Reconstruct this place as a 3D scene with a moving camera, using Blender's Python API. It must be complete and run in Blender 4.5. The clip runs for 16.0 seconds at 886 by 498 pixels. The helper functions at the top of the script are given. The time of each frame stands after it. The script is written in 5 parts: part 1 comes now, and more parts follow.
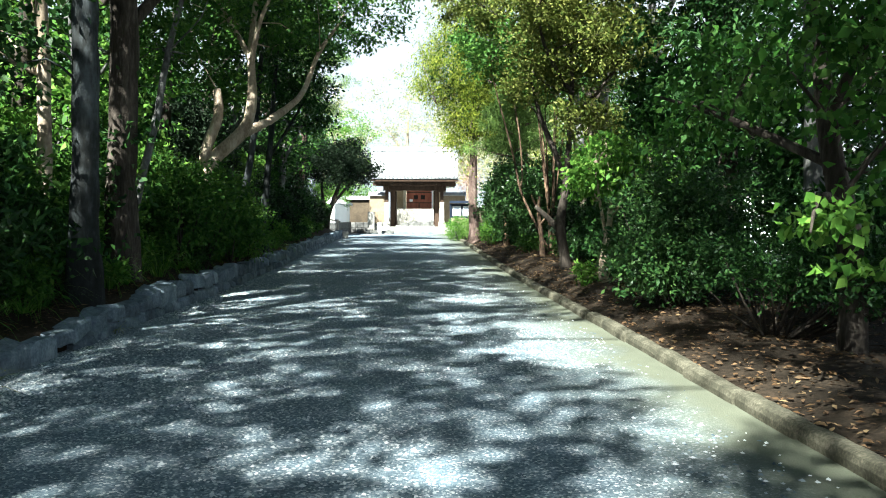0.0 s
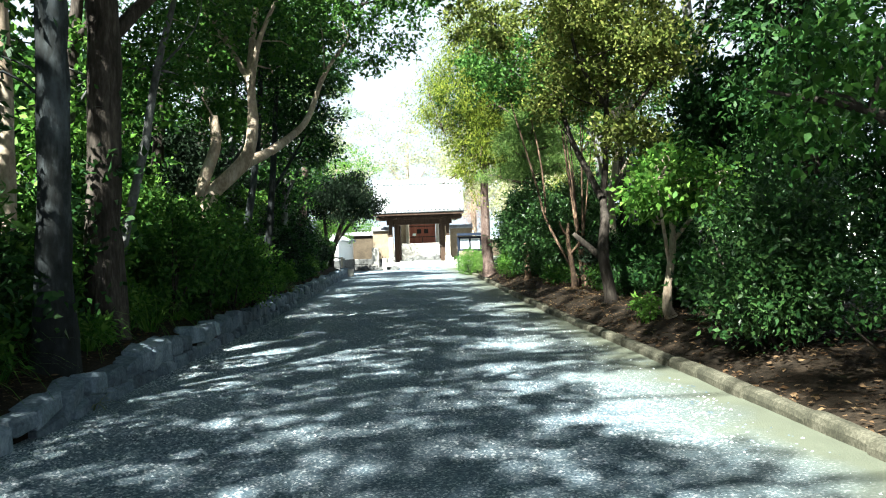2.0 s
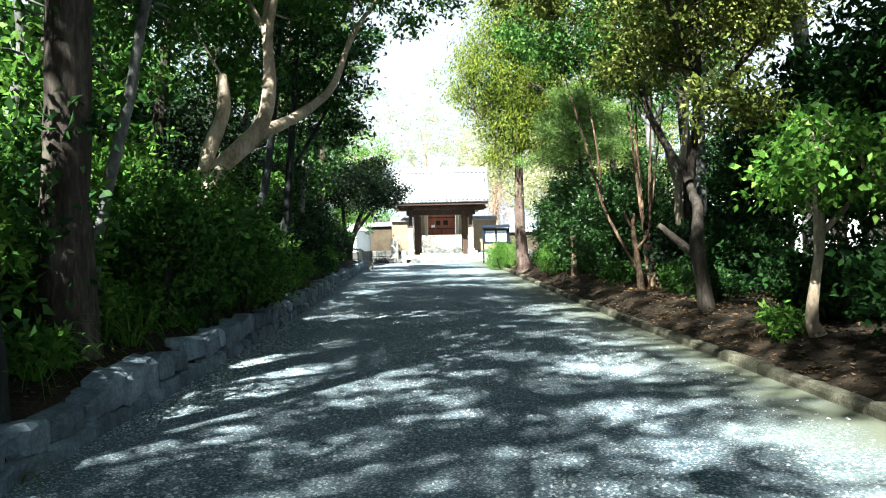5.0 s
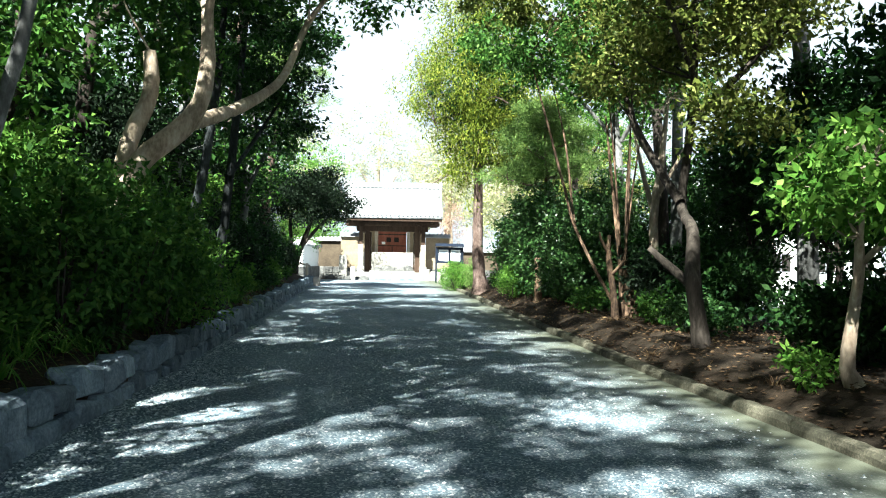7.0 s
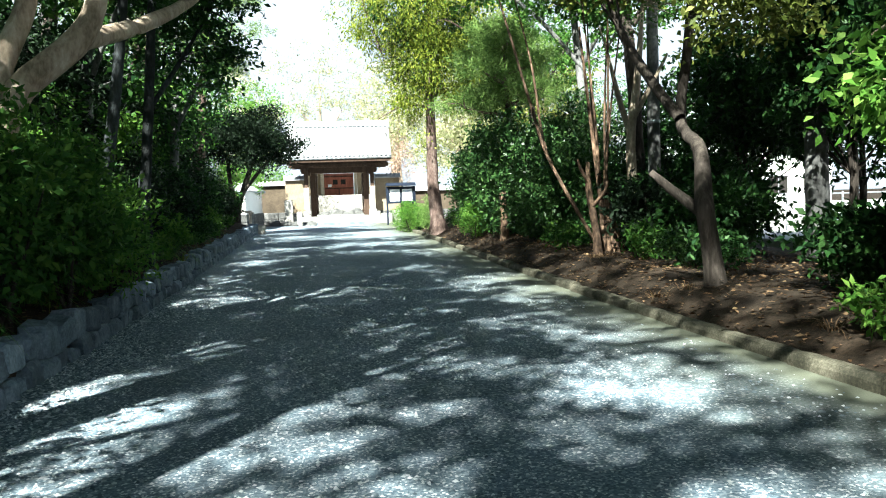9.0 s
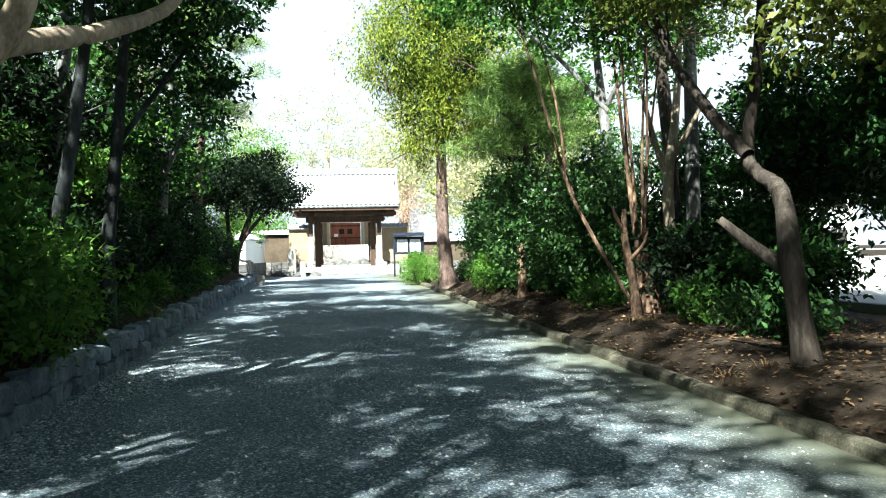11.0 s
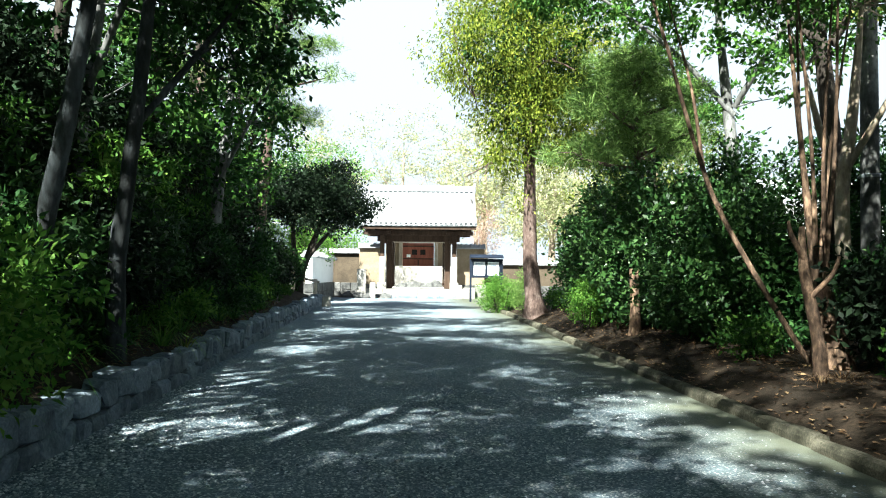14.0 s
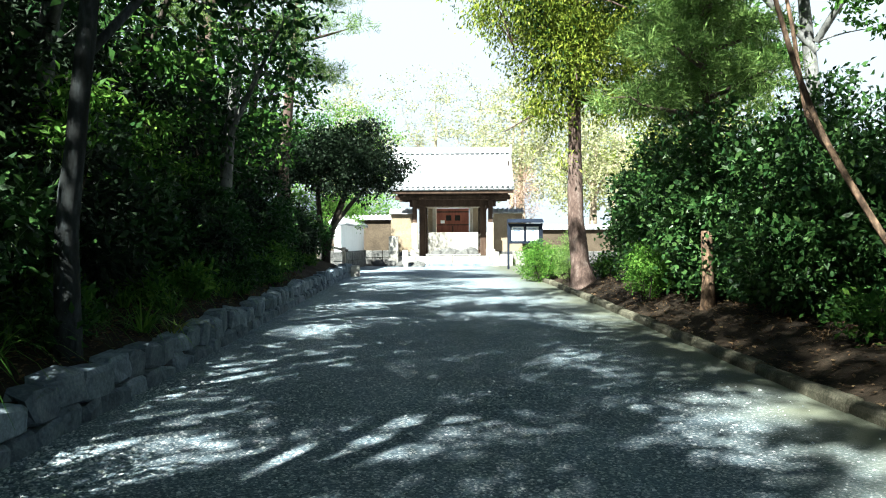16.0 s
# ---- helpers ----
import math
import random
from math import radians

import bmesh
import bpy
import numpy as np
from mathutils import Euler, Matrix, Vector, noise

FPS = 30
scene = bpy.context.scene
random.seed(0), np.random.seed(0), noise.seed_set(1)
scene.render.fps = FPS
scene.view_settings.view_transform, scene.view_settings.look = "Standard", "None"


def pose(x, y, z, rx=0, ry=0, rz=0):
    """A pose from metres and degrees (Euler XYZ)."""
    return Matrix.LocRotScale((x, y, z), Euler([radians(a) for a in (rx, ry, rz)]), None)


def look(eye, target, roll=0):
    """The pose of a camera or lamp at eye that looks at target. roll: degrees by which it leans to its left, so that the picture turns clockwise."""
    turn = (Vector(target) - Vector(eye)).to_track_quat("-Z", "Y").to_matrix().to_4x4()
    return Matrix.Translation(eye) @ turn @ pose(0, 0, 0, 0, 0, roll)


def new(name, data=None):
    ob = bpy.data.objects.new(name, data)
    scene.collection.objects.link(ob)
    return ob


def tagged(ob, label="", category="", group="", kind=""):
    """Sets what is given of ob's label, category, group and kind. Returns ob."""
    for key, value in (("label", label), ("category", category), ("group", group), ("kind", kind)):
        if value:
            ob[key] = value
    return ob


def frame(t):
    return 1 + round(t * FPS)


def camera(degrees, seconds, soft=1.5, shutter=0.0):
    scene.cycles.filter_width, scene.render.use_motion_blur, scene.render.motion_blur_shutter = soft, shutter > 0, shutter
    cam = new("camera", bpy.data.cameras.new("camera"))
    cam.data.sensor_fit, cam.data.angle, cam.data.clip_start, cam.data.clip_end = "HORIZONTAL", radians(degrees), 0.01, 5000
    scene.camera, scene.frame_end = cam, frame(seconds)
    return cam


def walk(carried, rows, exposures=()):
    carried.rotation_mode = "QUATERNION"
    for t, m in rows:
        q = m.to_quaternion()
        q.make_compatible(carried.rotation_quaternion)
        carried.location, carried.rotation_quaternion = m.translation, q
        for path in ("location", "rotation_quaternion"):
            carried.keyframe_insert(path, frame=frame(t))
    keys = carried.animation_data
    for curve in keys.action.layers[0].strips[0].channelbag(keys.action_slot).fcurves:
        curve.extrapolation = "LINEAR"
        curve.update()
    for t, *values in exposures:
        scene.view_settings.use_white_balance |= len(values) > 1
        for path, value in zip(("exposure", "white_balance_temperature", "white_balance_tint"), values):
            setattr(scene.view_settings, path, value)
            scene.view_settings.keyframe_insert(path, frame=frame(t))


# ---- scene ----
cam = camera(60.2, 16.0, soft=1.1)
METRES, EYE, TILT, LEAN, TURN = 15.4, 1.5, -2.6, 0.0, 0.0
ROWS = [
    (0.0, 0.0, 0.0, 0.0, -0.0, 0.2, -0.12),
    (0.5, -0.0102, 0.0291, 0.0033, -2.21, 1.17, 1.89),
    (1.0, -0.0172, 0.0611, 0.0045, -0.82, 2.21, -0.08),
    (1.5, -0.0277, 0.0888, 0.0062, 0.12, 2.9, 0.66),
    (2.0, -0.0386, 0.123, 0.0053, -0.05, 2.73, 2.01),
    (2.5, -0.0504, 0.153, 0.0083, 3.32, 2.77, 2.72),
    (3.0, -0.0634, 0.1813, 0.0107, 0.82, 2.36, 3.18),
    (3.5, -0.0741, 0.2073, 0.0128, 1.82, 3.36, 3.66),
    (4.0, -0.0794, 0.2422, 0.0115, 2.06, 2.2, 3.49),
    (6.5, -0.0951, 0.3853, 0.0183, -2.08, 2.92, -2.6),
    (7.0, -0.0993, 0.4147, 0.0181, -3.23, 3.59, -0.8),
    (7.5, -0.1042, 0.4413, 0.0182, -3.63, 3.94, -1.77),
    (8.0, -0.1076, 0.4748, 0.0181, -1.97, 1.63, 1.58),
    (8.5, -0.1099, 0.5044, 0.0208, -6.95, -1.44, 2.4),
    (11.0, -0.0982, 0.6587, 0.0283, -6.49, 2.86, 1.53),
    (11.5, -0.097, 0.6924, 0.0299, -4.62, 2.01, 2.1),
    (12.0, -0.1013, 0.723, 0.0323, -2.09, 1.41, 1.25),
    (12.5, -0.1016, 0.7542, 0.0321, 0.24, 2.64, 0.64),
    (13.0, -0.1024, 0.7869, 0.0346, 2.86, 2.31, 0.35),
    (13.5, -0.1058, 0.8193, 0.0363, -2.1, 1.61, 0.2),
    (14.0, -0.1048, 0.8505, 0.0373, -1.27, 4.67, -0.5),
    (14.5, -0.1061, 0.8842, 0.0395, 0.43, 4.23, 1.13),
    (15.0, -0.1049, 0.9172, 0.0408, 1.13, 5.42, 0.43),
    (15.5, -0.1025, 0.9521, 0.0408, 3.4, 4.8, -0.26),
    (16.0, -0.1045, 0.9804, 0.044, 1.4, 2.14, 0.23),
]
walk(cam, [(t, pose(0, 0, EYE, TILT, LEAN, TURN) @ pose(METRES * x, METRES * y, METRES * z, 90 + pitch, roll, yaw)) for t, x, y, z, yaw, pitch, roll in ROWS],
     exposures=[(0.0, 2.55, 5700, 4), (9.0, 2.6, 5700, 4), (16.0, 2.46, 5700, 4)])

# ---- world, sun, exposure ----
SUN_AZ, SUN_EL = 211.0, 46.0          # bearing of the sun from +y towards +x, and its height
world = bpy.data.worlds.new("world")
scene.world = world
world.use_nodes = True
wn = world.node_tree.nodes
sky = wn.new("ShaderNodeTexSky")
sky.sky_type, sky.sun_disc = "NISHITA", False
sky.sun_elevation, sky.sun_rotation = radians(SUN_EL), radians(SUN_AZ)
sky.air_density, sky.dust_density, sky.ozone_density = 1.0, 1.0, 1.0
wn["Background"].inputs["Strength"].default_value = 0.019
# white haze towards the horizon, all round
wl = world.node_tree.links
coord, height, low, power, haze = (wn.new(k) for k in ("ShaderNodeTexCoord", "ShaderNodeSeparateXYZ", "ShaderNodeMapRange", "ShaderNodeMath", "ShaderNodeMix"))
wl.new(coord.outputs["Generated"], height.inputs[0])
wl.new(height.outputs["Z"], low.inputs["Value"])
low.inputs["From Min"].default_value, low.inputs["From Max"].default_value = 0.34, 0.70
low.inputs["To Min"].default_value, low.inputs["To Max"].default_value = 1.0, 0.0
power.operation, power.inputs[1].default_value = "POWER", 1.5
wl.new(low.outputs[0], power.inputs[0])
haze.data_type = "RGBA"
wl.new(power.outputs[0], haze.inputs["Factor"])
wl.new(sky.outputs[0], haze.inputs["A"])
haze.inputs["B"].default_value = (10.3, 10.9, 11.0, 1)
wl.new(haze.outputs["Result"], wn["Background"].inputs["Color"])
sun = new("sun", bpy.data.lights.new("sun", "SUN"))
sun.data.energy, sun.data.angle, sun.data.color = 5.0, radians(0.8), (1.0, 0.935, 0.79)
TO_SUN = Vector((math.sin(radians(SUN_AZ)) * math.cos(radians(SUN_EL)), math.cos(radians(SUN_AZ)) * math.cos(radians(SUN_EL)), math.sin(radians(SUN_EL))))
sun.matrix_world = look(TO_SUN * 60, (0, 0, 0))


# ---- materials ----
def material(name, colours, scale=3.0, fine=40.0, rough=0.85, bump=0.3, depth=0.02, metal=0.0, spread=0.0, stretch=(1, 1, 1), spec=0.12):
    """Two scales of noise over three colours, with relief; spread: how much alike pieces differ."""
    m = bpy.data.materials.new(name)
    m.use_nodes = True
    n, l = m.node_tree.nodes, m.node_tree.links
    b = n["Principled BSDF"]
    geo = n.new("ShaderNodeNewGeometry")
    mapping = n.new("ShaderNodeMapping")
    mapping.inputs["Scale"].default_value = stretch
    l.new(geo.outputs["Position"], mapping.inputs["Vector"])
    big, small = n.new("ShaderNodeTexNoise"), n.new("ShaderNodeTexNoise")
    for node, s, d in ((big, scale, 4), (small, fine, 6)):
        node.inputs["Scale"].default_value, node.inputs["Detail"].default_value, node.inputs["Roughness"].default_value = s, d, 0.65
        l.new(mapping.outputs[0], node.inputs["Vector"])
    mix = n.new("ShaderNodeMath")
    mix.operation = "MULTIPLY_ADD"
    mix.inputs[1].default_value = 0.55
    half = n.new("ShaderNodeMath")
    half.operation = "MULTIPLY"
    half.inputs[1].default_value = 0.45
    l.new(small.outputs["Fac"], half.inputs[0])
    l.new(big.outputs["Fac"], mix.inputs[0])
    l.new(half.outputs[0], mix.inputs[2])
    ramp = n.new("ShaderNodeValToRGB")
    el = ramp.color_ramp.elements
    el[0].position, el[0].color = 0.36, (*colours[0], 1)
    el[1].position, el[1].color = 0.66, (*colours[2], 1)
    mid = el.new(0.5)
    mid.color = (*colours[1], 1)
    l.new(mix.outputs[0], ramp.inputs[0])
    out = ramp.outputs[0]
    if spread:
        info, hsv, fit = n.new("ShaderNodeObjectInfo"), n.new("ShaderNodeHueSaturation"), n.new("ShaderNodeMapRange")
        fit.inputs["To Min"].default_value, fit.inputs["To Max"].default_value = 1 - spread, 1 + spread
        l.new(info.outputs["Random"], fit.inputs["Value"])
        l.new(fit.outputs[0], hsv.inputs["Value"])
        l.new(out, hsv.inputs["Color"])
        out = hsv.outputs[0]
    l.new(out, b.inputs["Base Color"])
    b.inputs["Roughness"].default_value, b.inputs["Metallic"].default_value = rough, metal
    b.inputs["Specular IOR Level"].default_value = spec
    if bump:
        bn = n.new("ShaderNodeBump")
        bn.inputs["Strength"].default_value, bn.inputs["Distance"].default_value = bump, depth
        l.new(mix.outputs[0], bn.inputs["Height"])
        l.new(bn.outputs[0], b.inputs["Normal"])
    return m


def leaf_material(name, colours, through_light=0.3, rough=0.5, spec=0.1):
    """Leaves: each its own shade, some light passing through."""
    m = bpy.data.materials.new(name)
    m.use_nodes = True
    n, l = m.node_tree.nodes, m.node_tree.links
    b, out = n["Principled BSDF"], n["Material Output"]
    geo, ramp = n.new("ShaderNodeNewGeometry"), n.new("ShaderNodeValToRGB")
    el = ramp.color_ramp.elements
    el[0].color, el[1].color = (*colours[0], 1), (*colours[-1], 1)
    for k, c in enumerate(colours[1:-1]):
        el.new((k + 1) / (len(colours) - 1)).color = (*c, 1)
    l.new(geo.outputs["Random Per Island"], ramp.inputs[0])
    l.new(ramp.outputs[0], b.inputs["Base Color"])
    b.inputs["Roughness"].default_value, b.inputs["Specular IOR Level"].default_value = rough, spec
    t, mix = n.new("ShaderNodeBsdfTranslucent"), n.new("ShaderNodeMixShader")
    l.new(ramp.outputs[0], t.inputs["Color"])
    mix.inputs[0].default_value = through_light
    l.new(b.outputs[0], mix.inputs[1])
    l.new(t.outputs[0], mix.inputs[2])
    l.new(mix.outputs[0], out.inputs["Surface"])
    return m


def gravel_material():
    """Compacted grey gravel with pale chips, browner and smoother along its worn eastern edge."""
    m = bpy.data.materials.new("gravel_path")
    m.use_nodes = True
    n, l = m.node_tree.nodes, m.node_tree.links
    b = n["Principled BSDF"]
    geo = n.new("ShaderNodeNewGeometry")
    cells = n.new("ShaderNodeTexVoronoi")
    cells.inputs["Scale"].default_value = 70
    coarse = n.new("ShaderNodeTexNoise")
    coarse.inputs["Scale"].default_value, coarse.inputs["Detail"].default_value = 1.1, 5
    fine = n.new("ShaderNodeTexNoise")
    fine.inputs["Scale"].default_value, fine.inputs["Detail"].default_value = 90, 4
    for node in (cells, coarse, fine):
        l.new(geo.outputs["Position"], node.inputs["Vector"])
    ramp = n.new("ShaderNodeValToRGB")
    e = ramp.color_ramp.elements
    e[0].position, e[0].color = 0.0, (0.064, 0.098, 0.126, 1)
    e[1].position, e[1].color = 1.0, (0.68, 0.70, 0.70, 1)
    e.new(0.5).color = (0.138, 0.188, 0.224, 1)
    e.new(0.82).color = (0.235, 0.285, 0.315, 1)
    sep = n.new("ShaderNodeSeparateColor")
    l.new(cells.outputs["Color"], sep.inputs[0])
    l.new(sep.outputs[0], ramp.inputs[0])
    dirt = n.new("ShaderNodeValToRGB")
    dirt.color_ramp.elements[0].color = (0.070, 0.080, 0.056, 1)
    dirt.color_ramp.elements[1].color = (0.130, 0.135, 0.098, 1)
    l.new(fine.outputs["Fac"], dirt.inputs[0])
    xyz, along, ofs = n.new("ShaderNodeSeparateXYZ"), n.new("ShaderNodeMath"), n.new("ShaderNodeMath")
    l.new(geo.outputs["Position"], xyz.inputs[0])
    along.operation = "MULTIPLY_ADD"          # distance from the kerb's line
    along.inputs[1].default_value = 0.045
    l.new(xyz.outputs["Y"], along.inputs[0])
    l.new(xyz.outputs["X"], along.inputs[2])
    ofs.operation = "MULTIPLY_ADD"
    ofs.inputs[1].default_value = 1.6
    l.new(coarse.outputs["Fac"], ofs.inputs[0])
    l.new(along.outputs[0], ofs.inputs[2])
    edge = n.new("ShaderNodeMapRange")
    edge.inputs["From Min"].default_value, edge.inputs["From Max"].default_value = 1.8, 3.2
    l.new(ofs.outputs[0], edge.inputs["Value"])
    mix = n.new("ShaderNodeMix")
    mix.data_type = "RGBA"
    l.new(edge.outputs[0], mix.inputs["Factor"])
    l.new(ramp.outputs[0], mix.inputs["A"])
    l.new(dirt.outputs[0], mix.inputs["B"])
    tone = n.new("ShaderNodeMapRange")
    tone.inputs["From Min"].default_value, tone.inputs["From Max"].default_value = 0.3, 0.7
    tone.inputs["To Min"].default_value, tone.inputs["To Max"].default_value = 0.8, 1.15
    l.new(coarse.outputs["Fac"], tone.inputs["Value"])
    hsv = n.new("ShaderNodeHueSaturation")
    l.new(tone.outputs[0], hsv.inputs["Value"])
    l.new(mix.outputs["Result"], hsv.inputs["Color"])
    l.new(hsv.outputs[0], b.inputs["Base Color"])
    b.inputs["Roughness"].default_value, b.inputs["Specular IOR Level"].default_value = 0.85, 0.3
    bn = n.new("ShaderNodeBump")
    bn.inputs["Strength"].default_value, bn.inputs["Distance"].default_value = 0.55, 0.008
    l.new(cells.outputs["Distance"], bn.inputs["Height"])
    l.new(bn.outputs[0], b.inputs["Normal"])
    return m


GRAVEL = gravel_material()
CHIPS = leaf_material("gravel_chips", [(0.06, 0.085, 0.105), (0.16, 0.20, 0.225), (0.42, 0.46, 0.48), (0.78, 0.80, 0.80)], 0.0, 0.8)
SOIL = material("soil", [(0.009, 0.007, 0.005), (0.020, 0.015, 0.010), (0.055, 0.039, 0.026)], 1.6, 28, 0.95, 0.6, 0.04)
LITTER = leaf_material("leaf_litter", [(0.06, 0.034, 0.016), (0.10, 0.06, 0.03), (0.17, 0.11, 0.06), (0.045, 0.028, 0.018), (0.24, 0.17, 0.09)], 0.1, 0.8)
STONE = material("wall_stone", [(0.07, 0.09, 0.11), (0.14, 0.175, 0.21), (0.26, 0.30, 0.34)], 3.5, 30, 0.85, 0.6, 0.03, spread=0.28)
CONCRETE = material("kerb_concrete", [(0.036, 0.036, 0.026), (0.080, 0.076, 0.054), (0.19, 0.175, 0.13)], 2.6, 45, 0.9, 0.4, 0.015, spread=0.15)
GRANITE = material("granite", [(0.20, 0.19, 0.17), (0.30, 0.285, 0.255), (0.42, 0.40, 0.37)], 2.0, 60, 0.8, 0.25, 0.01, spread=0.1)
ROCK = material("garden_rock", [(0.045, 0.045, 0.045), (0.10, 0.10, 0.095), (0.21, 0.205, 0.195)], 2.5, 20, 0.9, 0.7, 0.05, spread=0.2)
BARK = material("dark_bark", [(0.018, 0.015, 0.012), (0.042, 0.035, 0.029), (0.11, 0.092, 0.076)], 5, 26, 0.95, 0.9, 0.03, stretch=(1, 1, 0.22))
PALE_BARK = material("pale_bark", [(0.17, 0.13, 0.09), (0.34, 0.27, 0.20), (0.52, 0.45, 0.36)], 3, 22, 0.9, 0.6, 0.02, stretch=(1, 1, 0.45))
RED_BARK = material("cedar_bark", [(0.04, 0.027, 0.022), (0.095, 0.066, 0.055), (0.22, 0.175, 0.15)], 6, 34, 0.95, 0.9, 0.025, stretch=(1, 1, 0.12))
DARK_GREY_BARK = material("lichen_bark", [(0.014, 0.014, 0.013), (0.026, 0.029, 0.029), (0.07, 0.08, 0.085)], 2.2, 16, 0.95, 0.8, 0.025, stretch=(1, 1, 0.4))
BROWN_BARK = material("brown_bark", [(0.028, 0.02, 0.015), (0.095, 0.063, 0.042), (0.32, 0.21, 0.135)], 3, 24, 0.92, 0.7, 0.02, stretch=(1, 1, 0.4))
GREY_BARK = material("grey_bark", [(0.05, 0.05, 0.047), (0.11, 0.11, 0.105), (0.25, 0.25, 0.24)], 3, 18, 0.9, 0.5, 0.015, stretch=(1, 1, 0.5))
TIMBER = material("gate_timber", [(0.03, 0.02, 0.014), (0.058, 0.037, 0.026), (0.095, 0.064, 0.045)], 2, 30, 0.75, 0.3, 0.006, stretch=(2, 2, 0.3))
RED_WOOD = material("red_brown_boards", [(0.14, 0.05, 0.035), (0.22, 0.08, 0.055), (0.28, 0.115, 0.08)], 2, 30, 0.7, 0.2, 0.005, stretch=(2, 2, 0.3))
POST_WOOD = material("weathered_post", [(0.22, 0.19, 0.15), (0.36, 0.32, 0.26), (0.50, 0.46, 0.40)], 4, 40, 0.9, 0.4, 0.008, stretch=(2, 2, 0.3))
PLASTER = material("cream_plaster", [(0.17, 0.13, 0.085), (0.24, 0.19, 0.13), (0.31, 0.26, 0.19)], 1.2, 24, 0.9, 0.2, 0.006)
# ochre plaster darkened so that its colour carries the shade on the walls
SHADED_OCHRE = material("shaded_ochre_plaster", [(0.045, 0.036, 0.026), (0.08, 0.062, 0.043), (0.12, 0.095, 0.066)], 1.2, 24, 0.9, 0.25, 0.008)
WHITE_PLASTER = material("white_plaster", [(0.70, 0.69, 0.66), (0.78, 0.77, 0.75), (0.82, 0.81, 0.79)], 1.2, 24, 0.9, 0.15, 0.005)
TILE = material("roof_tile", [(0.26, 0.27, 0.28), (0.38, 0.39, 0.40), (0.50, 0.51, 0.52)], 3, 30, 0.5, 0.2, 0.006, spread=0.12)
DARK_METAL = material("dark_metal", [(0.008, 0.011, 0.018), (0.013, 0.018, 0.030), (0.020, 0.028, 0.045)], 3, 30, 0.6, 0.1, 0.003)
PAPER = material("paper", [(0.70, 0.73, 0.76), (0.78, 0.80, 0.82), (0.82, 0.83, 0.84)], 6, 60, 0.8, 0.05, 0.002)
INK = material("blue_ink", [(0.10, 0.16, 0.30), (0.14, 0.22, 0.38), (0.2, 0.28, 0.45)], 6, 60, 0.7, 0.0)
LOT = material("lot_surface", [(0.42, 0.41, 0.38), (0.52, 0.51, 0.48), (0.60, 0.59, 0.56)], 0.6, 40, 0.9, 0.3, 0.01)
METAL = material("galvanised_metal", [(0.20, 0.22, 0.24), (0.30, 0.32, 0.34), (0.42, 0.44, 0.46)], 3, 40, 0.45, 0.05, 0.002, metal=0.6)
BLACK = material("dark_interior", [(0.012, 0.011, 0.010), (0.02, 0.018, 0.016), (0.03, 0.027, 0.023)], 3, 30, 0.8, 0.0)

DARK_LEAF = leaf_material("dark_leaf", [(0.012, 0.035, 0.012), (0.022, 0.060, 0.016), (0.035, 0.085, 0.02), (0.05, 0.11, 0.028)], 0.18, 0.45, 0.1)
# near-black greens: deep shade under the trees put into the leaf colour
SHADE_LEAF = leaf_material("shade_leaf", [(0.010, 0.018, 0.010), (0.016, 0.028, 0.014), (0.024, 0.042, 0.020)], 0.1, 0.5)
MID_LEAF = leaf_material("mid_leaf", [(0.025, 0.07, 0.014), (0.045, 0.115, 0.02), (0.07, 0.16, 0.028), (0.11, 0.20, 0.035)], 0.3)
BROAD_LEAF = leaf_material("broad_leaf", [(0.022, 0.07, 0.012), (0.04, 0.115, 0.018), (0.065, 0.16, 0.026), (0.10, 0.20, 0.04)], 0.4)
FRESH_LEAF = leaf_material("fresh_leaf", [(0.05, 0.13, 0.02), (0.085, 0.20, 0.028), (0.13, 0.26, 0.04), (0.19, 0.32, 0.06)], 0.4)
OLIVE_LEAF = leaf_material("olive_leaf", [(0.05, 0.075, 0.014), (0.10, 0.13, 0.025), (0.16, 0.19, 0.04), (0.24, 0.25, 0.07)], 0.35)
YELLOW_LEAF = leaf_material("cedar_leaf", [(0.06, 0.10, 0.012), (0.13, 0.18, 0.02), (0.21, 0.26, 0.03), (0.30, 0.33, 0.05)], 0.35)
PINE_LEAF = leaf_material("pine_needle", [(0.05, 0.10, 0.025), (0.11, 0.19, 0.045), (0.18, 0.28, 0.07), (0.24, 0.34, 0.10)], 0.3)
GLOSSY_LEAF = leaf_material("glossy_leaf", [(0.014, 0.04, 0.012), (0.028, 0.07, 0.018), (0.045, 0.10, 0.025), (0.07, 0.13, 0.035)], 0.15, 0.36, 0.2)
# leaf tones paled beyond green: the far crowns' glare is put into the colour
GLARE_LEAF = leaf_material("glare_far_leaf", [(0.20, 0.23, 0.10), (0.31, 0.33, 0.15), (0.42, 0.42, 0.23), (0.50, 0.48, 0.33)], 0.35)
BROWN_TWIG = leaf_material("dry_twig", [(0.22, 0.13, 0.09), (0.34, 0.22, 0.16), (0.42, 0.30, 0.24)], 0.1, 0.9)

# ---- the plan ----
SLANT = -0.045                         # the path drifts to the west as it goes on
WALL_U, KERB_U = -3.72, 2.58           # inner edges of the stone wall and the kerb, on the slanted plan


def rise(y):
    """Height of the path: level, then a gentle rise towards the gate."""
    t = min(max((y - 16) / 26, 0), 1)
    return 0.29 * t * t * (3 - 2 * t)


def wall_top(y):
    t = min(max((y - 4) / 9, 0), 1)
    return 0.16 + 0.26 * t * t * (3 - 2 * t)


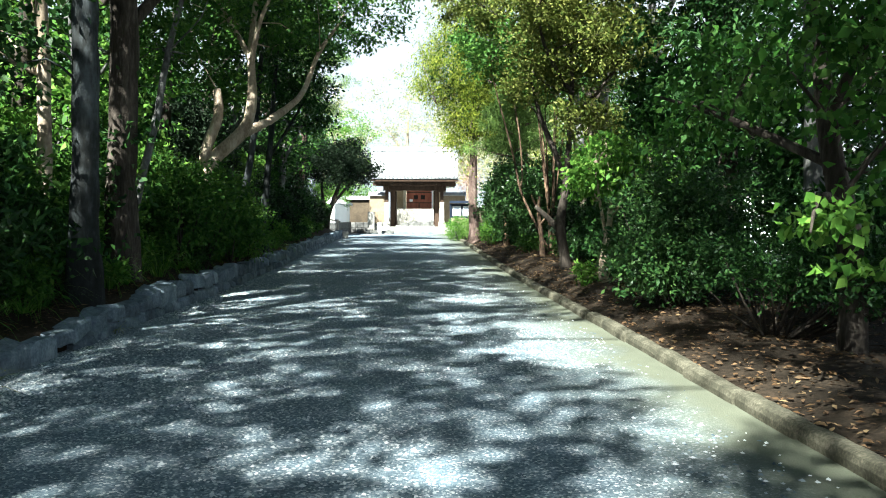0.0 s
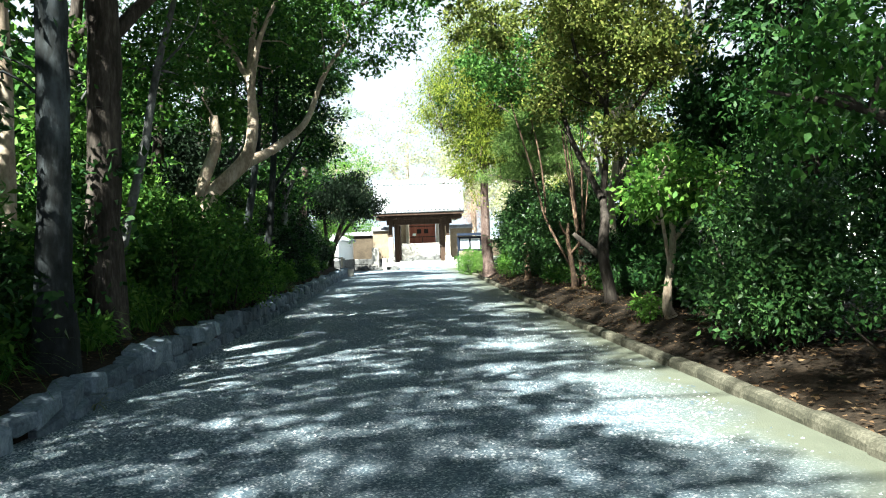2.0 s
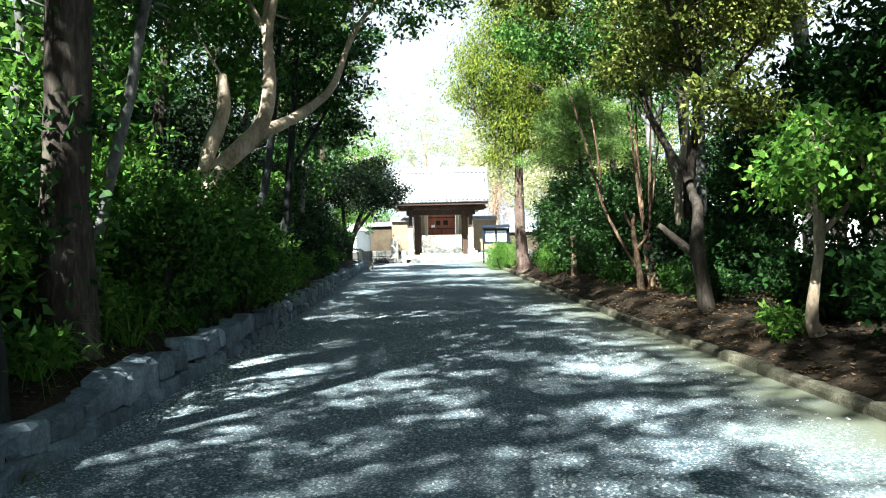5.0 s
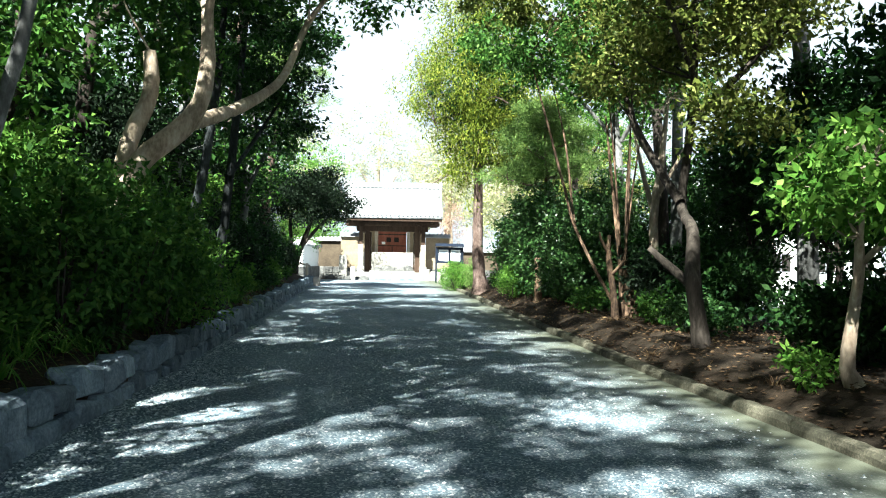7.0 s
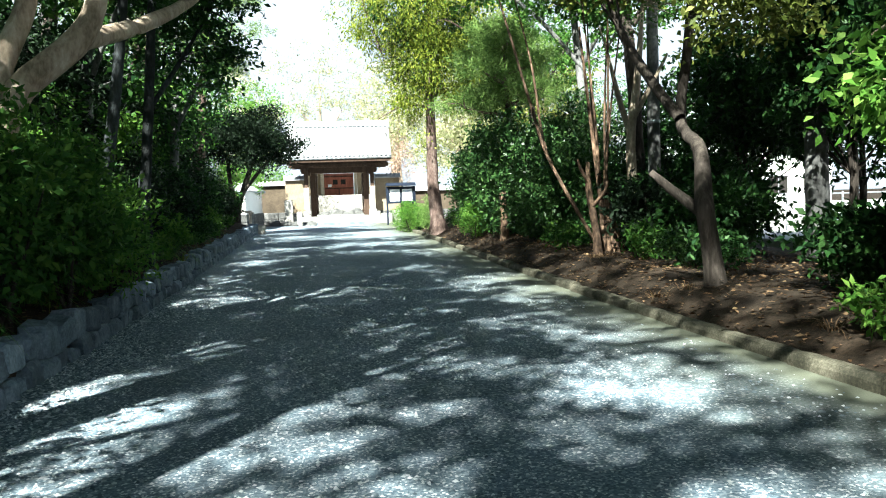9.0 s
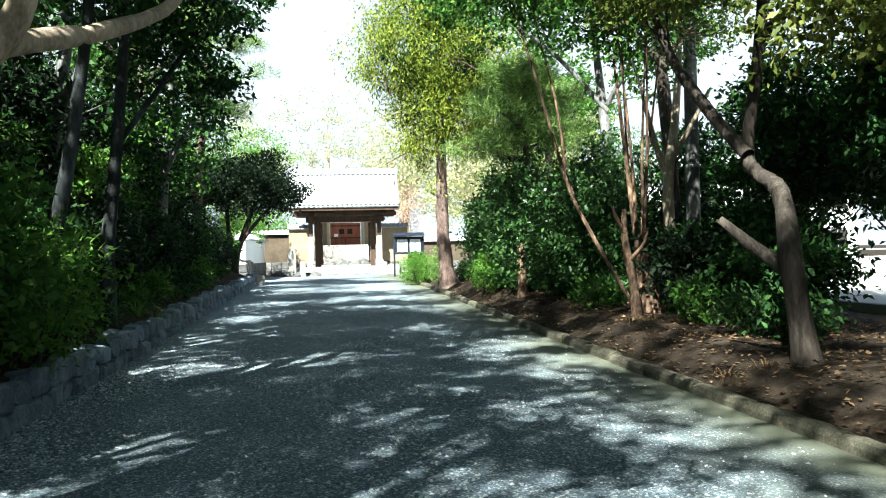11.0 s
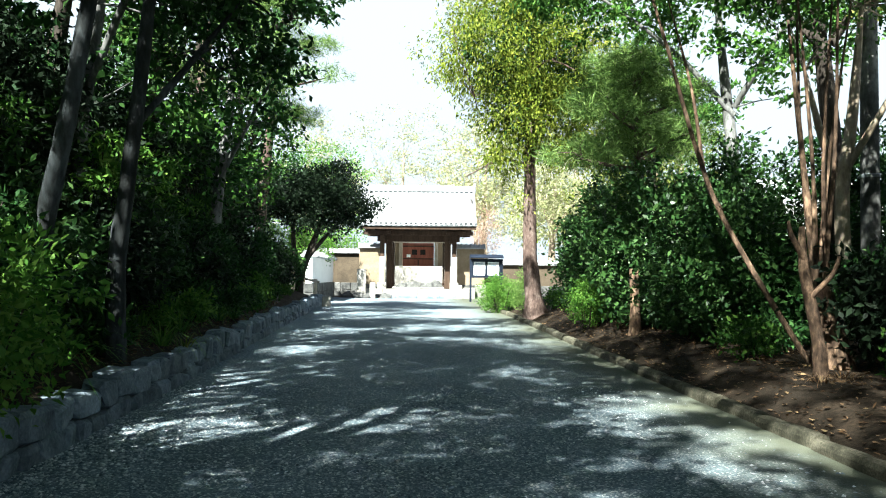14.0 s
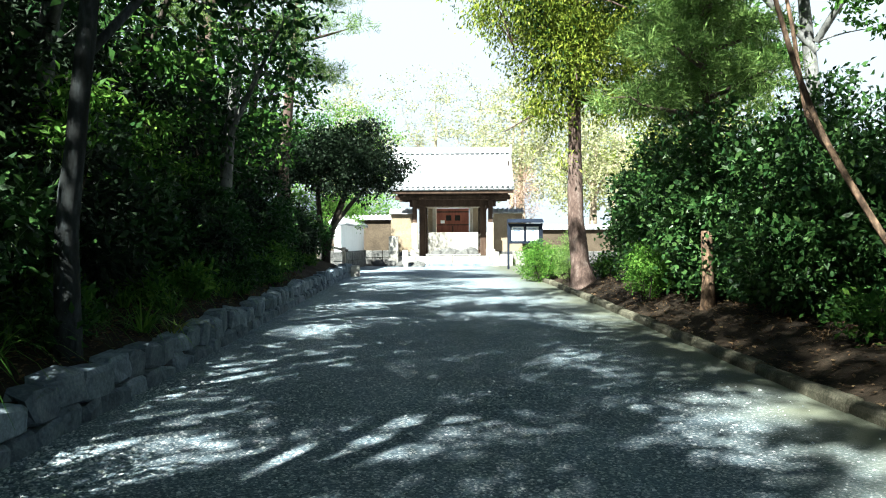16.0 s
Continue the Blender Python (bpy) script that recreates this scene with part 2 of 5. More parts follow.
def gz(x, y):
    """Height of the ground."""
    u = x - SLANT * y
    base = rise(y)
    if y > 43.5:
        return base
    if u < WALL_U - 0.15:
        d = min(-(u - WALL_U) - 0.15, 9)
        fade = min(max((43.5 - y) / 2, 0), 1)
        return base + (wall_top(y) - 0.04 + 0.27 * min(d, 1.9) + 0.07 * d + 0.05 * noise.noise((x * 1.3, y * 1.3, 0))) * fade
    if u > KERB_U + 0.1 and x < 8.0:
        d = min(max((u - KERB_U - 0.1) / 0.9, 0), 1)
        far = min(max((x - 6.3) / 1.6, 0), 1)
        height = 0.14 + 0.18 * min(max((y - 7) / 5, 0), 1)
        return base + 0.06 + (height * d * d * (3 - 2 * d) + 0.05 * noise.noise((x * 1.1, y * 1.1, 3))) * (1 - far)
    return base


rng = np.random.default_rng(7)


def mesh_of(name, verts, faces, mat, smooth=False):
    """A mesh from arrays; faces all of one size."""
    verts, faces = np.asarray(verts, np.float32), np.asarray(faces, np.int32)
    me = bpy.data.meshes.new(name)
    k = faces.shape[1]
    me.vertices.add(len(verts))
    me.vertices.foreach_set("co", verts.ravel())
    me.loops.add(faces.size)
    me.loops.foreach_set("vertex_index", faces.ravel())
    me.polygons.add(len(faces))
    me.polygons.foreach_set("loop_start", np.arange(0, faces.size, k, dtype=np.int32))
    if smooth:
        me.polygons.foreach_set("use_smooth", np.ones(len(faces), bool))
    me.update(calc_edges=True)
    me.validate()
    me.materials.append(mat)
    return me


def finish(name, bm, mat, smooth=False):
    bmesh.ops.recalc_face_normals(bm, faces=bm.faces)
    me = bpy.data.meshes.new(name)
    bm.to_mesh(me)
    bm.free()
    for p in me.polygons:
        p.use_smooth = smooth
    me.materials.append(mat)
    return me


def part(name, data, parent, label="", at=None):
    """One mesh object under a thing or a part; at: its pose in the parent."""
    ob = new(name, data)
    ob.parent = parent
    if at is not None:
        ob.matrix_basis = at
    return tagged(ob, label)


def thing(name, x, y, z, label, category, group="", kind="", rz=0):
    ob = new(name)
    ob.empty_display_size = 0.2
    ob.matrix_basis = pose(x, y, z, 0, 0, rz)
    return tagged(ob, label, category, group, kind)


def box(bm, x0, x1, y0, y1, z0, z1, bevel=0.0):
    made = bmesh.ops.create_cube(bm, size=1, matrix=Matrix.LocRotScale(((x0 + x1) / 2, (y0 + y1) / 2, (z0 + z1) / 2), None, (abs(x1 - x0), abs(y1 - y0), abs(z1 - z0))))
    if bevel:
        edges = list({e for v in made["verts"] for e in v.link_edges})
        bmesh.ops.bevel(bm, geom=edges, offset=bevel, segments=1, affect="EDGES")
    return bm


def boxes(name, mat, specs, bevel=0.01):
    bm = bmesh.new()
    for s in specs:
        box(bm, *s, bevel)
    return finish(name, bm, mat)


def tube(points, radii, seg=9, rough=0.08):
    """A tapered, slightly uneven tube along points: verts and quads."""
    pts = [Vector(p) for p in points]
    fine, fr = [], []
    for i in range(len(pts) - 1):
        p0, p1, p2, p3 = pts[max(i - 1, 0)], pts[i], pts[i + 1], pts[min(i + 2, len(pts) - 1)]
        steps = max(2, min(7, int((p2 - p1).length / 0.18)))
        for s in range(steps):
            t = s / steps
            fine.append(0.5 * ((2 * p1) + (p2 - p0) * t + (2 * p0 - 5 * p1 + 4 * p2 - p3) * t * t + (3 * p1 - p0 - 3 * p2 + p3) * t ** 3))
            fr.append(radii[i] + (radii[i + 1] - radii[i]) * t)
    fine.append(pts[-1])
    fr.append(radii[-1])
    verts, faces = [], []
    ref = Vector((0.31, 0.95, 0.05))
    for i, p in enumerate(fine):
        d = (fine[min(i + 1, len(fine) - 1)] - fine[max(i - 1, 0)]).normalized()
        a = d.cross(ref if abs(d.dot(ref)) < 0.95 else Vector((1, 0, 0))).normalized()
        b = d.cross(a)
        for k in range(seg):
            w = 2 * math.pi * k / seg
            r = fr[i] * (1 + rough * 2 * noise.noise((p.x * 2.3 + math.cos(w) * 1.7, p.y * 2.3 + math.sin(w) * 1.7, p.z * 1.9)) + rough * 0.6 * noise.noise((math.cos(w) * 3, math.sin(w) * 3, p.z * 6)))
            verts.append(p + (a * math.cos(w) + b * math.sin(w)) * r)
    for i in range(len(fine) - 1):
        for k in range(seg):
            faces.append((i * seg + k, i * seg + (k + 1) % seg, (i + 1) * seg + (k + 1) % seg, (i + 1) * seg + k))
    end = len(verts) - seg
    for k in range(1, seg - 2, 2):
        faces.append((end, end + k, end + k + 1, end + k + 2))
    return np.array(verts, np.float32), np.array(faces, np.int32)


def joined(tubes):
    vs, fs, n = [], [], 0
    for v, f in tubes:
        vs.append(v)
        fs.append(f + n)
        n += len(v)
    return np.concatenate(vs), np.concatenate(fs)


def leaf_quads(c, length, width, hang=0.0, lift=0.5, vary=0.35, out=None):
    """A folded four-sided leaf at each place."""
    n = len(c)
    d = rng.normal(size=(n, 3))
    if out is not None:
        d = d * 0.8 + out
    d[:, 2] -= hang
    d /= np.linalg.norm(d, axis=1, keepdims=True)
    up = rng.normal(size=(n, 3))
    up[:, 2] += lift
    s = np.cross(d, up)
    s /= np.linalg.norm(s, axis=1, keepdims=True) + 1e-6
    nn = np.cross(s, d)
    k = (1 + vary * rng.uniform(-1, 1, n))[:, None]
    L, W = length * k, width * k
    v = np.empty((n, 4, 3), np.float32)
    v[:, 0], v[:, 2] = c, c + d * L - nn * L * 0.12
    v[:, 1] = c + d * L * 0.45 + s * W * 0.5 + nn * W * 0.2
    v[:, 3] = c + d * L * 0.45 - s * W * 0.5 + nn * W * 0.2
    return v.reshape(-1, 3), np.arange(4 * n, dtype=np.int32).reshape(n, 4)


def clump_centres(blobs, clumps):
    """Places of leaf clumps in a heap of ellipsoids, thicker towards their skin."""
    blobs = np.array(blobs, float)
    weight = np.prod(blobs[:, 3:], axis=1) ** 0.67
    which = rng.choice(len(blobs), clumps, p=weight / weight.sum())
    d = rng.normal(size=(clumps, 3))
    d /= np.linalg.norm(d, axis=1, keepdims=True)
    r = rng.uniform(0.05, 1, clumps) ** 0.42
    r *= 0.85 + 0.3 * rng.uniform(size=clumps)
    return blobs[which, :3] + d * r[:, None] * blobs[which, 3:], d


def foliage(blobs, clumps, per, clump_r, length, width, hang=0.0, lift=0.5, flat=0.6):
    c, d = clump_centres(blobs, clumps)
    p = np.repeat(c, per, 0) + rng.normal(size=(clumps * per, 3)) * np.array([clump_r, clump_r, clump_r * flat])
    v, f = leaf_quads(p, length, width, hang, lift, out=np.repeat(d, per, 0) * 0.5)
    return c, v, f


def tree(name, label, category, x, y, stems, blobs, clumps, per, clump_r, leaf, length, width, bark=None, twigs=26, hang=0.0, lift=0.5, flat=0.6, group="", extra=()):
    """A tree: stems are (points, radii) from the ground up, the first the trunk; twigs run out to some of its leaf clumps."""
    base = Vector((x, y, gz(x, y)))
    bark = bark or BARK
    t = thing(name, *base, label, category, group)
    o = np.array(base, np.float32)
    for k, (pts, radii) in enumerate(stems):
        pts = [(base + Vector((0, 0, -0.12))) if p == 0 else p for p in pts]
        v, f = tube(pts, radii, 10 if radii[0] > 0.06 else 7)
        part("trunk" if k == 0 else "limb", mesh_of("wood", v - o, f, bark, True), t)
    if blobs:
        c, v, f = foliage(blobs, clumps, per, clump_r, length, width, hang, lift, flat)
        anchors = np.array([p if p != 0 else tuple(base) for pts, _ in stems for p in pts if p == 0 or p[2] > base.z + 0.3], float)
        rod = []
        for q in c[rng.permutation(len(c))[:twigs]]:
            a = anchors[np.argmin(np.linalg.norm(anchors - q, axis=1) + 0.6 * np.maximum(anchors[:, 2] - q[2], 0))]
            m = (a + q) / 2 + rng.normal(size=3) * 0.12 + np.array([0, 0, 0.08])
            rod.append(tube([tuple(a), tuple(m), tuple(q)], [0.022, 0.014, 0.005], 4, 0.02))
        if rod:
            v2, f2 = joined(rod)
            tagged(part("twig_work", mesh_of("twig_work", v2 - o, f2, bark, True), t), kind="stuff")
        part("crown", mesh_of("crown", v - o, f, leaf), t)
        for e_leaf, e_blobs, e_clumps, e_per, e_r, e_len, e_wid in extra:
            _, v, f = foliage(e_blobs, e_clumps, e_per, e_r, e_len, e_wid, hang, lift, flat)
            part("crown", mesh_of("crown", v - o, f, e_leaf), t)
    return t


def shrub(label, x, y, blobs, clumps, per, clump_r, leaf, length, width, stems=7, hang=0.0, lift=0.6, name="shrub", group="", z=None):
    """A shrub of many thin stems; blobs are given from its foot."""
    z0 = gz(x, y) if z is None else z
    t = thing(name, x, y, z0, label, "shrub", group)
    c, v, f = foliage(blobs, clumps, per, clump_r, length, width, hang, lift)
    for q in c[rng.permutation(len(c))[:stems]]:
        a = np.array([q[0] * 0.15 + rng.normal() * 0.05, q[1] * 0.15 + rng.normal() * 0.05, -0.06])
        part("stem", mesh_of("stem", *tube([tuple(a), tuple(a * 0.5 + q * 0.5 + np.array([0, 0, -0.05])), tuple(q)], [0.022, 0.015, 0.006], 5, 0.03), BARK, True), t)
    part("foliage", mesh_of("foliage", v, f, leaf), t)
    return t


# ---- ground, path, lot ----
def ground_sheet():
    us = [-400, -150, -60, -30, -20, -15, -12.5, -11, -10, -9, -8.2, -7.5, -6.8, -6.2, -5.7, -5.2, -4.8, -4.4, -4.1, -3.92, -3.86, -3.0, -2, 0, 1.5, 2.62, 2.72, 2.9, 3.2, 3.6, 4, 4.5, 5, 5.6, 6.2, 7, 7.8, 8.6, 10, 13, 18, 26, 40, 70, 160, 400]
    ys = [-300, -100, -40, -20, -10, -6, -3] + [0.5 * k for k in range(-4, 90)] + [46, 48, 50, 53, 56, 60, 66, 74, 90, 120, 200, 400, 800]
    verts = [(u + SLANT * min(max(y, -20), 70), y, gz(u + SLANT * min(max(y, -20), 70), y)) for y in ys for u in us]
    w = len(us)
    faces = [(j * w + i, j * w + i + 1, (j + 1) * w + i + 1, (j + 1) * w + i) for j in range(len(ys) - 1) for i in range(w - 1)]
    tagged(new("ground", mesh_of("ground", verts, faces, SOIL, True)), "dark brown soil under the trees", "ground", kind="structure")


def path_sheet():
    us = [-3.85 + 0.325 * k for k in range(21)]
    ys = [-30, -12, -6] + [0.5 * k - 2 for k in range(95)] + [47, 49, 52, 55]
    verts = [(u + SLANT * y, y, rise(y) + 0.008 + 0.012 * noise.noise((u * 0.7, y * 0.7, 9)) + 0.006) for y in ys for u in us]
    w = len(us)
    faces = [(j * w + i, j * w + i + 1, (j + 1) * w + i + 1, (j + 1) * w + i) for j in range(len(ys) - 1) for i in range(w - 1)]
    tagged(new("path", mesh_of("path", verts, faces, GRAVEL, True)), "grey gravel path with pale chips in dappled shade", "path", kind="structure")


def forecourt():
    """Gravel before the gate, wider than the path."""
    xs = [-7.5 + 0.5 * k for k in range(20)]
    ys = [43 + 0.5 * k for k in range(25)]
    verts = [(x, y, rise(y) + 0.022) for y in ys for x in xs]
    w = len(xs)
    faces = [(j * w + i, j * w + i + 1, (j + 1) * w + i + 1, (j + 1) * w + i) for j in range(len(ys) - 1) for i in range(w - 1)]
    tagged(new("forecourt", mesh_of("forecourt", verts, faces, GRAVEL, True)), "sunlit gravel forecourt before the gate", "path", kind="structure")
    tagged(new("lot", boxes("lot", LOT, [(8.3, 70, -30, 75, -0.2, 0.33)], 0.02)), "bright open parking surface beyond the trees", "pavement", kind="structure")


def loose_gravel():
    n = 52000
    y = rng.uniform(0, 1, n) ** 1.1 * 22 + 1.0
    u = rng.uniform(-3.7, 2.4, n)
    side = rng.uniform(size=n) < 0.25
    u[side] = -3.7 + np.abs(rng.normal(size=side.sum())) * 0.5
    keep = (u < 1.7 + rng.normal(size=n) * 0.6) & (u < 2.5)
    u, y = u[keep], y[keep]
    n = len(u)
    c = np.stack([u + SLANT * y, y, np.array([rise(v) for v in y]) + 0.012], 1)
    s = rng.uniform(0.007, 0.021, n)[:, None, None] * np.array([[[1, 0, 0], [-1, 0, 0], [0, 1, 0], [0, -1, 0], [0, 0, 0.6], [0, 0, -0.6]]]) * rng.uniform(0.6, 1.4, (n, 6, 1))
    a = rng.uniform(0, 6.28, n)
    rot = np.stack([np.stack([np.cos(a), -np.sin(a), 0 * a], 1), np.stack([np.sin(a), np.cos(a), 0 * a], 1), np.stack([0 * a, 0 * a, 1 + 0 * a], 1)], 1)
    v = np.einsum("nij,nkj->nki", rot, s) + c[:, None]
    f = np.array([(0, 2, 4), (2, 1, 4), (1, 3, 4), (3, 0, 4)])
    f = (np.arange(n)[:, None, None] * 6 + f[None]).reshape(-1, 3)
    tagged(new("loose_gravel", mesh_of("loose_gravel", v.reshape(-1, 3), f, CHIPS)), "loose pale stone chips scattered over the path", "gravel", kind="stuff")


def leaf_litter(name, n, u0, u1, y0, y1, length):
    u, y = rng.uniform(u0, u1, n), rng.uniform(y0, y1, n)
    x = u + SLANT * y
    c = np.stack([x, y, np.array([gz(a, b) for a, b in zip(x, y)]) + 0.018 + rng.uniform(0, 0.02, n)], 1)
    d = rng.normal(size=(n, 3)) * np.array([1, 1, 0.15])
    d /= np.linalg.norm(d, axis=1, keepdims=True)
    s = np.cross(d, np.array([0, 0, 1]) + rng.normal(size=(n, 3)) * 0.25)
    L = length * rng.uniform(0.5, 1.3, n)[:, None]
    v = np.stack([c - d * L / 2, c + s * L * 0.25 + [0, 0, 0.006], c + d * L / 2, c - s * L * 0.25 + [0, 0, 0.006]], 1)
    tagged(new(name, mesh_of(name, v.reshape(-1, 3), np.arange(4 * n).reshape(n, 4), LITTER)), "dry brown fallen leaves on bare soil", "leaf litter", kind="stuff")


ground_sheet()
path_sheet()
forecourt()
loose_gravel()
leaf_litter("leaf_litter", 14000, KERB_U + 0.2, 6.5, 2, 34, 0.07)
leaf_litter("leaf_litter", 9000, WALL_U - 2.2, WALL_U - 0.25, 2, 34, 0.07)


# ---- the gate and what stands round it ----
GX, GY, GB = -2.07, 56.0, 0.80         # the gate's middle, its front posts' line, the platform's top


def tile_roof(parent, x0, x1, y_eave, y_ridge, z_eave, z_ridge, pitch_step=0.27, name="roof_slope"):
    """One slope: a board, and rows of round tiles running down it."""
    sag = 0.10
    n = 9

    def line(t):
        return y_eave + (y_ridge - y_eave) * t, z_eave + (z_ridge - z_eave) * t - sag * math.sin(math.pi * t)
    verts, faces = [], []
    for i in range(n):
        yy, zz = line(i / (n - 1))
        for x in (x0, x1):
            for dz in (0, -0.10):
                verts.append((x, yy, zz + dz))
    for i in range(n - 1):
        a, b = i * 4, i * 4 + 4
        faces += [(a, a + 2, b + 2, b), (a + 1, b + 1, b + 3, a + 3), (a, b, b + 1, a + 1), (a + 2, a + 3, b + 3, b + 2)]
    faces.append((0, 1, 3, 2))
    part(name, mesh_of(name, verts, faces, TILE), parent)
    course = []
    for i in range(n):
        yy, zz = line(i / (n - 1))
        course.append((0, yy, zz + 0.03))
    v, f = tube(course, [0.062] * n, 8, 0.01)
    me = mesh_of("roll_tile", v, f, TILE, True)
    k = int((x1 - x0) / pitch_step)
    for i in range(k + 1):
        part("roll_tile", me, parent, at=pose(x0 + 0.05 + (x1 - x0 - 0.1) * i / k, 0, 0))


def gate():
    g = thing("temple_gate", GX, GY, GB, "weathered timber temple gate with a pale tiled gable roof", "gate")
    for s in (-1, 1):
        part("main_post", boxes("main_post", TIMBER, [(s * 1.62 - 0.16, s * 1.62 + 0.16, -0.16, 0.16, 0, 3.1)], 0.02), g)
        part("rear_post", boxes("rear_post", TIMBER, [(s * 1.62 - 0.11, s * 1.62 + 0.11, 1.7, 1.92, 0, 3.0)], 0.02), g)
        part("front_post", boxes("front_post", TIMBER, [(s * 1.98 - 0.12, s * 1.98 + 0.12, -0.95, -0.71, 0, 2.95)], 0.02), g)
        part("post_shoe", boxes("post_shoe", POST_WOOD, [(s * 1.98 - 0.16, s * 1.98 + 0.16, -1.0, -0.66, -0.02, 1.75)], 0.02), g, "pale boarding round the post's lower half")
        part("post_foot", boxes("post_foot", GRANITE, [(s * 1.98 - 0.24, s * 1.98 + 0.24, -1.06, -0.6, -0.05, 0.35)], 0.03), g)
        part("side_tie", boxes("side_tie", TIMBER, [(s * 1.8 - 0.07, s * 1.8 + 0.07, -0.9, 1.9, 2.5, 2.68)], 0.01), g)
        part("bracket", boxes("bracket", TIMBER, [(s * 1.62 - 0.1, s * 1.62 + 0.1, -1.5, 2.2, 3.0, 3.16), (s * 2.5 - 0.08, s * 2.5 + 0.08, -1.6, 2.3, 3.12, 3.26)], 0.01), g)
        part("gable_board", boxes("gable_board", TIMBER, [(s * 3.0 - 0.03, s * 3.0 + 0.03, -1.2, 1.8, 3.4, 4.1), (s * 2.95 - 0.02, s * 2.95 + 0.02, -0.5, 1.1, 4.0, 5.0)], 0.005), g)
        part("door_leaf", boxes("door_leaf", TIMBER, [(s * 1.42 - 0.035, s * 1.42 + 0.035, 0.2, 1.55, 0.12, 2.6)] + [(s * 1.42 - 0.055, s * 1.42 + 0.055, 0.2, 1.55, z, z + 0.12) for z in (0.2, 1.2, 2.4)], 0.005), g, "dark plank door leaf, standing open")
    part("lintel", boxes("lintel", TIMBER, [(-2.3, 2.3, -0.18, 0.14, 2.62, 3.0)], 0.02), g)
    part("head_beam", boxes("head_beam", TIMBER, [(-2.95, 2.95, -0.14, 0.14, 3.16, 3.4)], 0.02), g)
    part("front_beam", boxes("front_beam", TIMBER, [(-3.0, 3.0, -0.92, -0.72, 2.95, 3.18)], 0.02), g)
    part("rear_beam", boxes("rear_beam", TIMBER, [(-3.0, 3.0, 1.72, 1.92, 3.0, 3.2)], 0.02), g)
    part("eave_board", boxes("eave_board", TIMBER, [(-3.1, 3.1, -2.02, -1.95, 3.2, 3.36)], 0.005), g)
    rafter = boxes("rafter", TIMBER, [(-0.035, 0.035, -1.98, -0.1, -0.05, 0.05)], 0.005)
    for i in range(25):
        part("rafter", rafter, g, at=pose(-3.0 + 0.25 * i, 0, 4.02, 17, 0, 0))
    tile_roof(g, -3.13, 3.13, -2.08, 0.35, 3.45, 5.55)
    tile_roof(g, -3.13, 3.13, 2.78, 0.35, 3.45, 5.55, name="roof_slope")
    bm = bmesh.new()
    for k, (w, h) in enumerate(((0.22, 0.1), (0.18, 0.1), (0.13, 0.12))):
        box(bm, -3.1, 3.1, 0.35 - w, 0.35 + w, 5.48 + 0.11 * k, 5.48 + 0.11 * k + h, 0.02)
    part("ridge", finish("ridge", bm, TILE), g)
    for s in (-1, 1):
        part("ridge_end", boxes("ridge_end", TILE, [(s * 3.14 - 0.06, s * 3.14 + 0.06, 0.1, 0.6, 5.35, 5.95)], 0.05), g)
    end = mesh_of("tile_end", *tube([(0, -2.13, 3.49), (0, -2.05, 3.50)], [0.075, 0.075], 10, 0.0), TILE)
    for i in range(24):
        part("tile_end", end, g, at=pose(-3.08 + 6.16 * i / 23, 0, 0))


def platform():
    p = thing("gate_platform", GX, GY, rise(56), "low granite platform with a wide stone step", "platform", kind="structure")
    for k in range(6):
        x = -2.85 + 0.95 * k
        part("slab", boxes("slab", GRANITE, [(x + 0.006, x + 0.944, -1.6, 2.6, 0.0, 0.505 - 0.004 * (k % 2))], 0.015), p)
    for k in range(4):
        x = -2.0 + 1.0 * k
        part("step", boxes("step", GRANITE, [(x + 0.006, x + 0.994, -2.05, -1.605, 0.0, 0.30), ], 0.015), p)
    for k in range(4):
        x = -2.25 + 1.1 * k
        part("step", boxes("step", STONE, [(x + 0.006, x + 1.094, -2.5, -2.055, 0.0, 0.15)], 0.015), p)


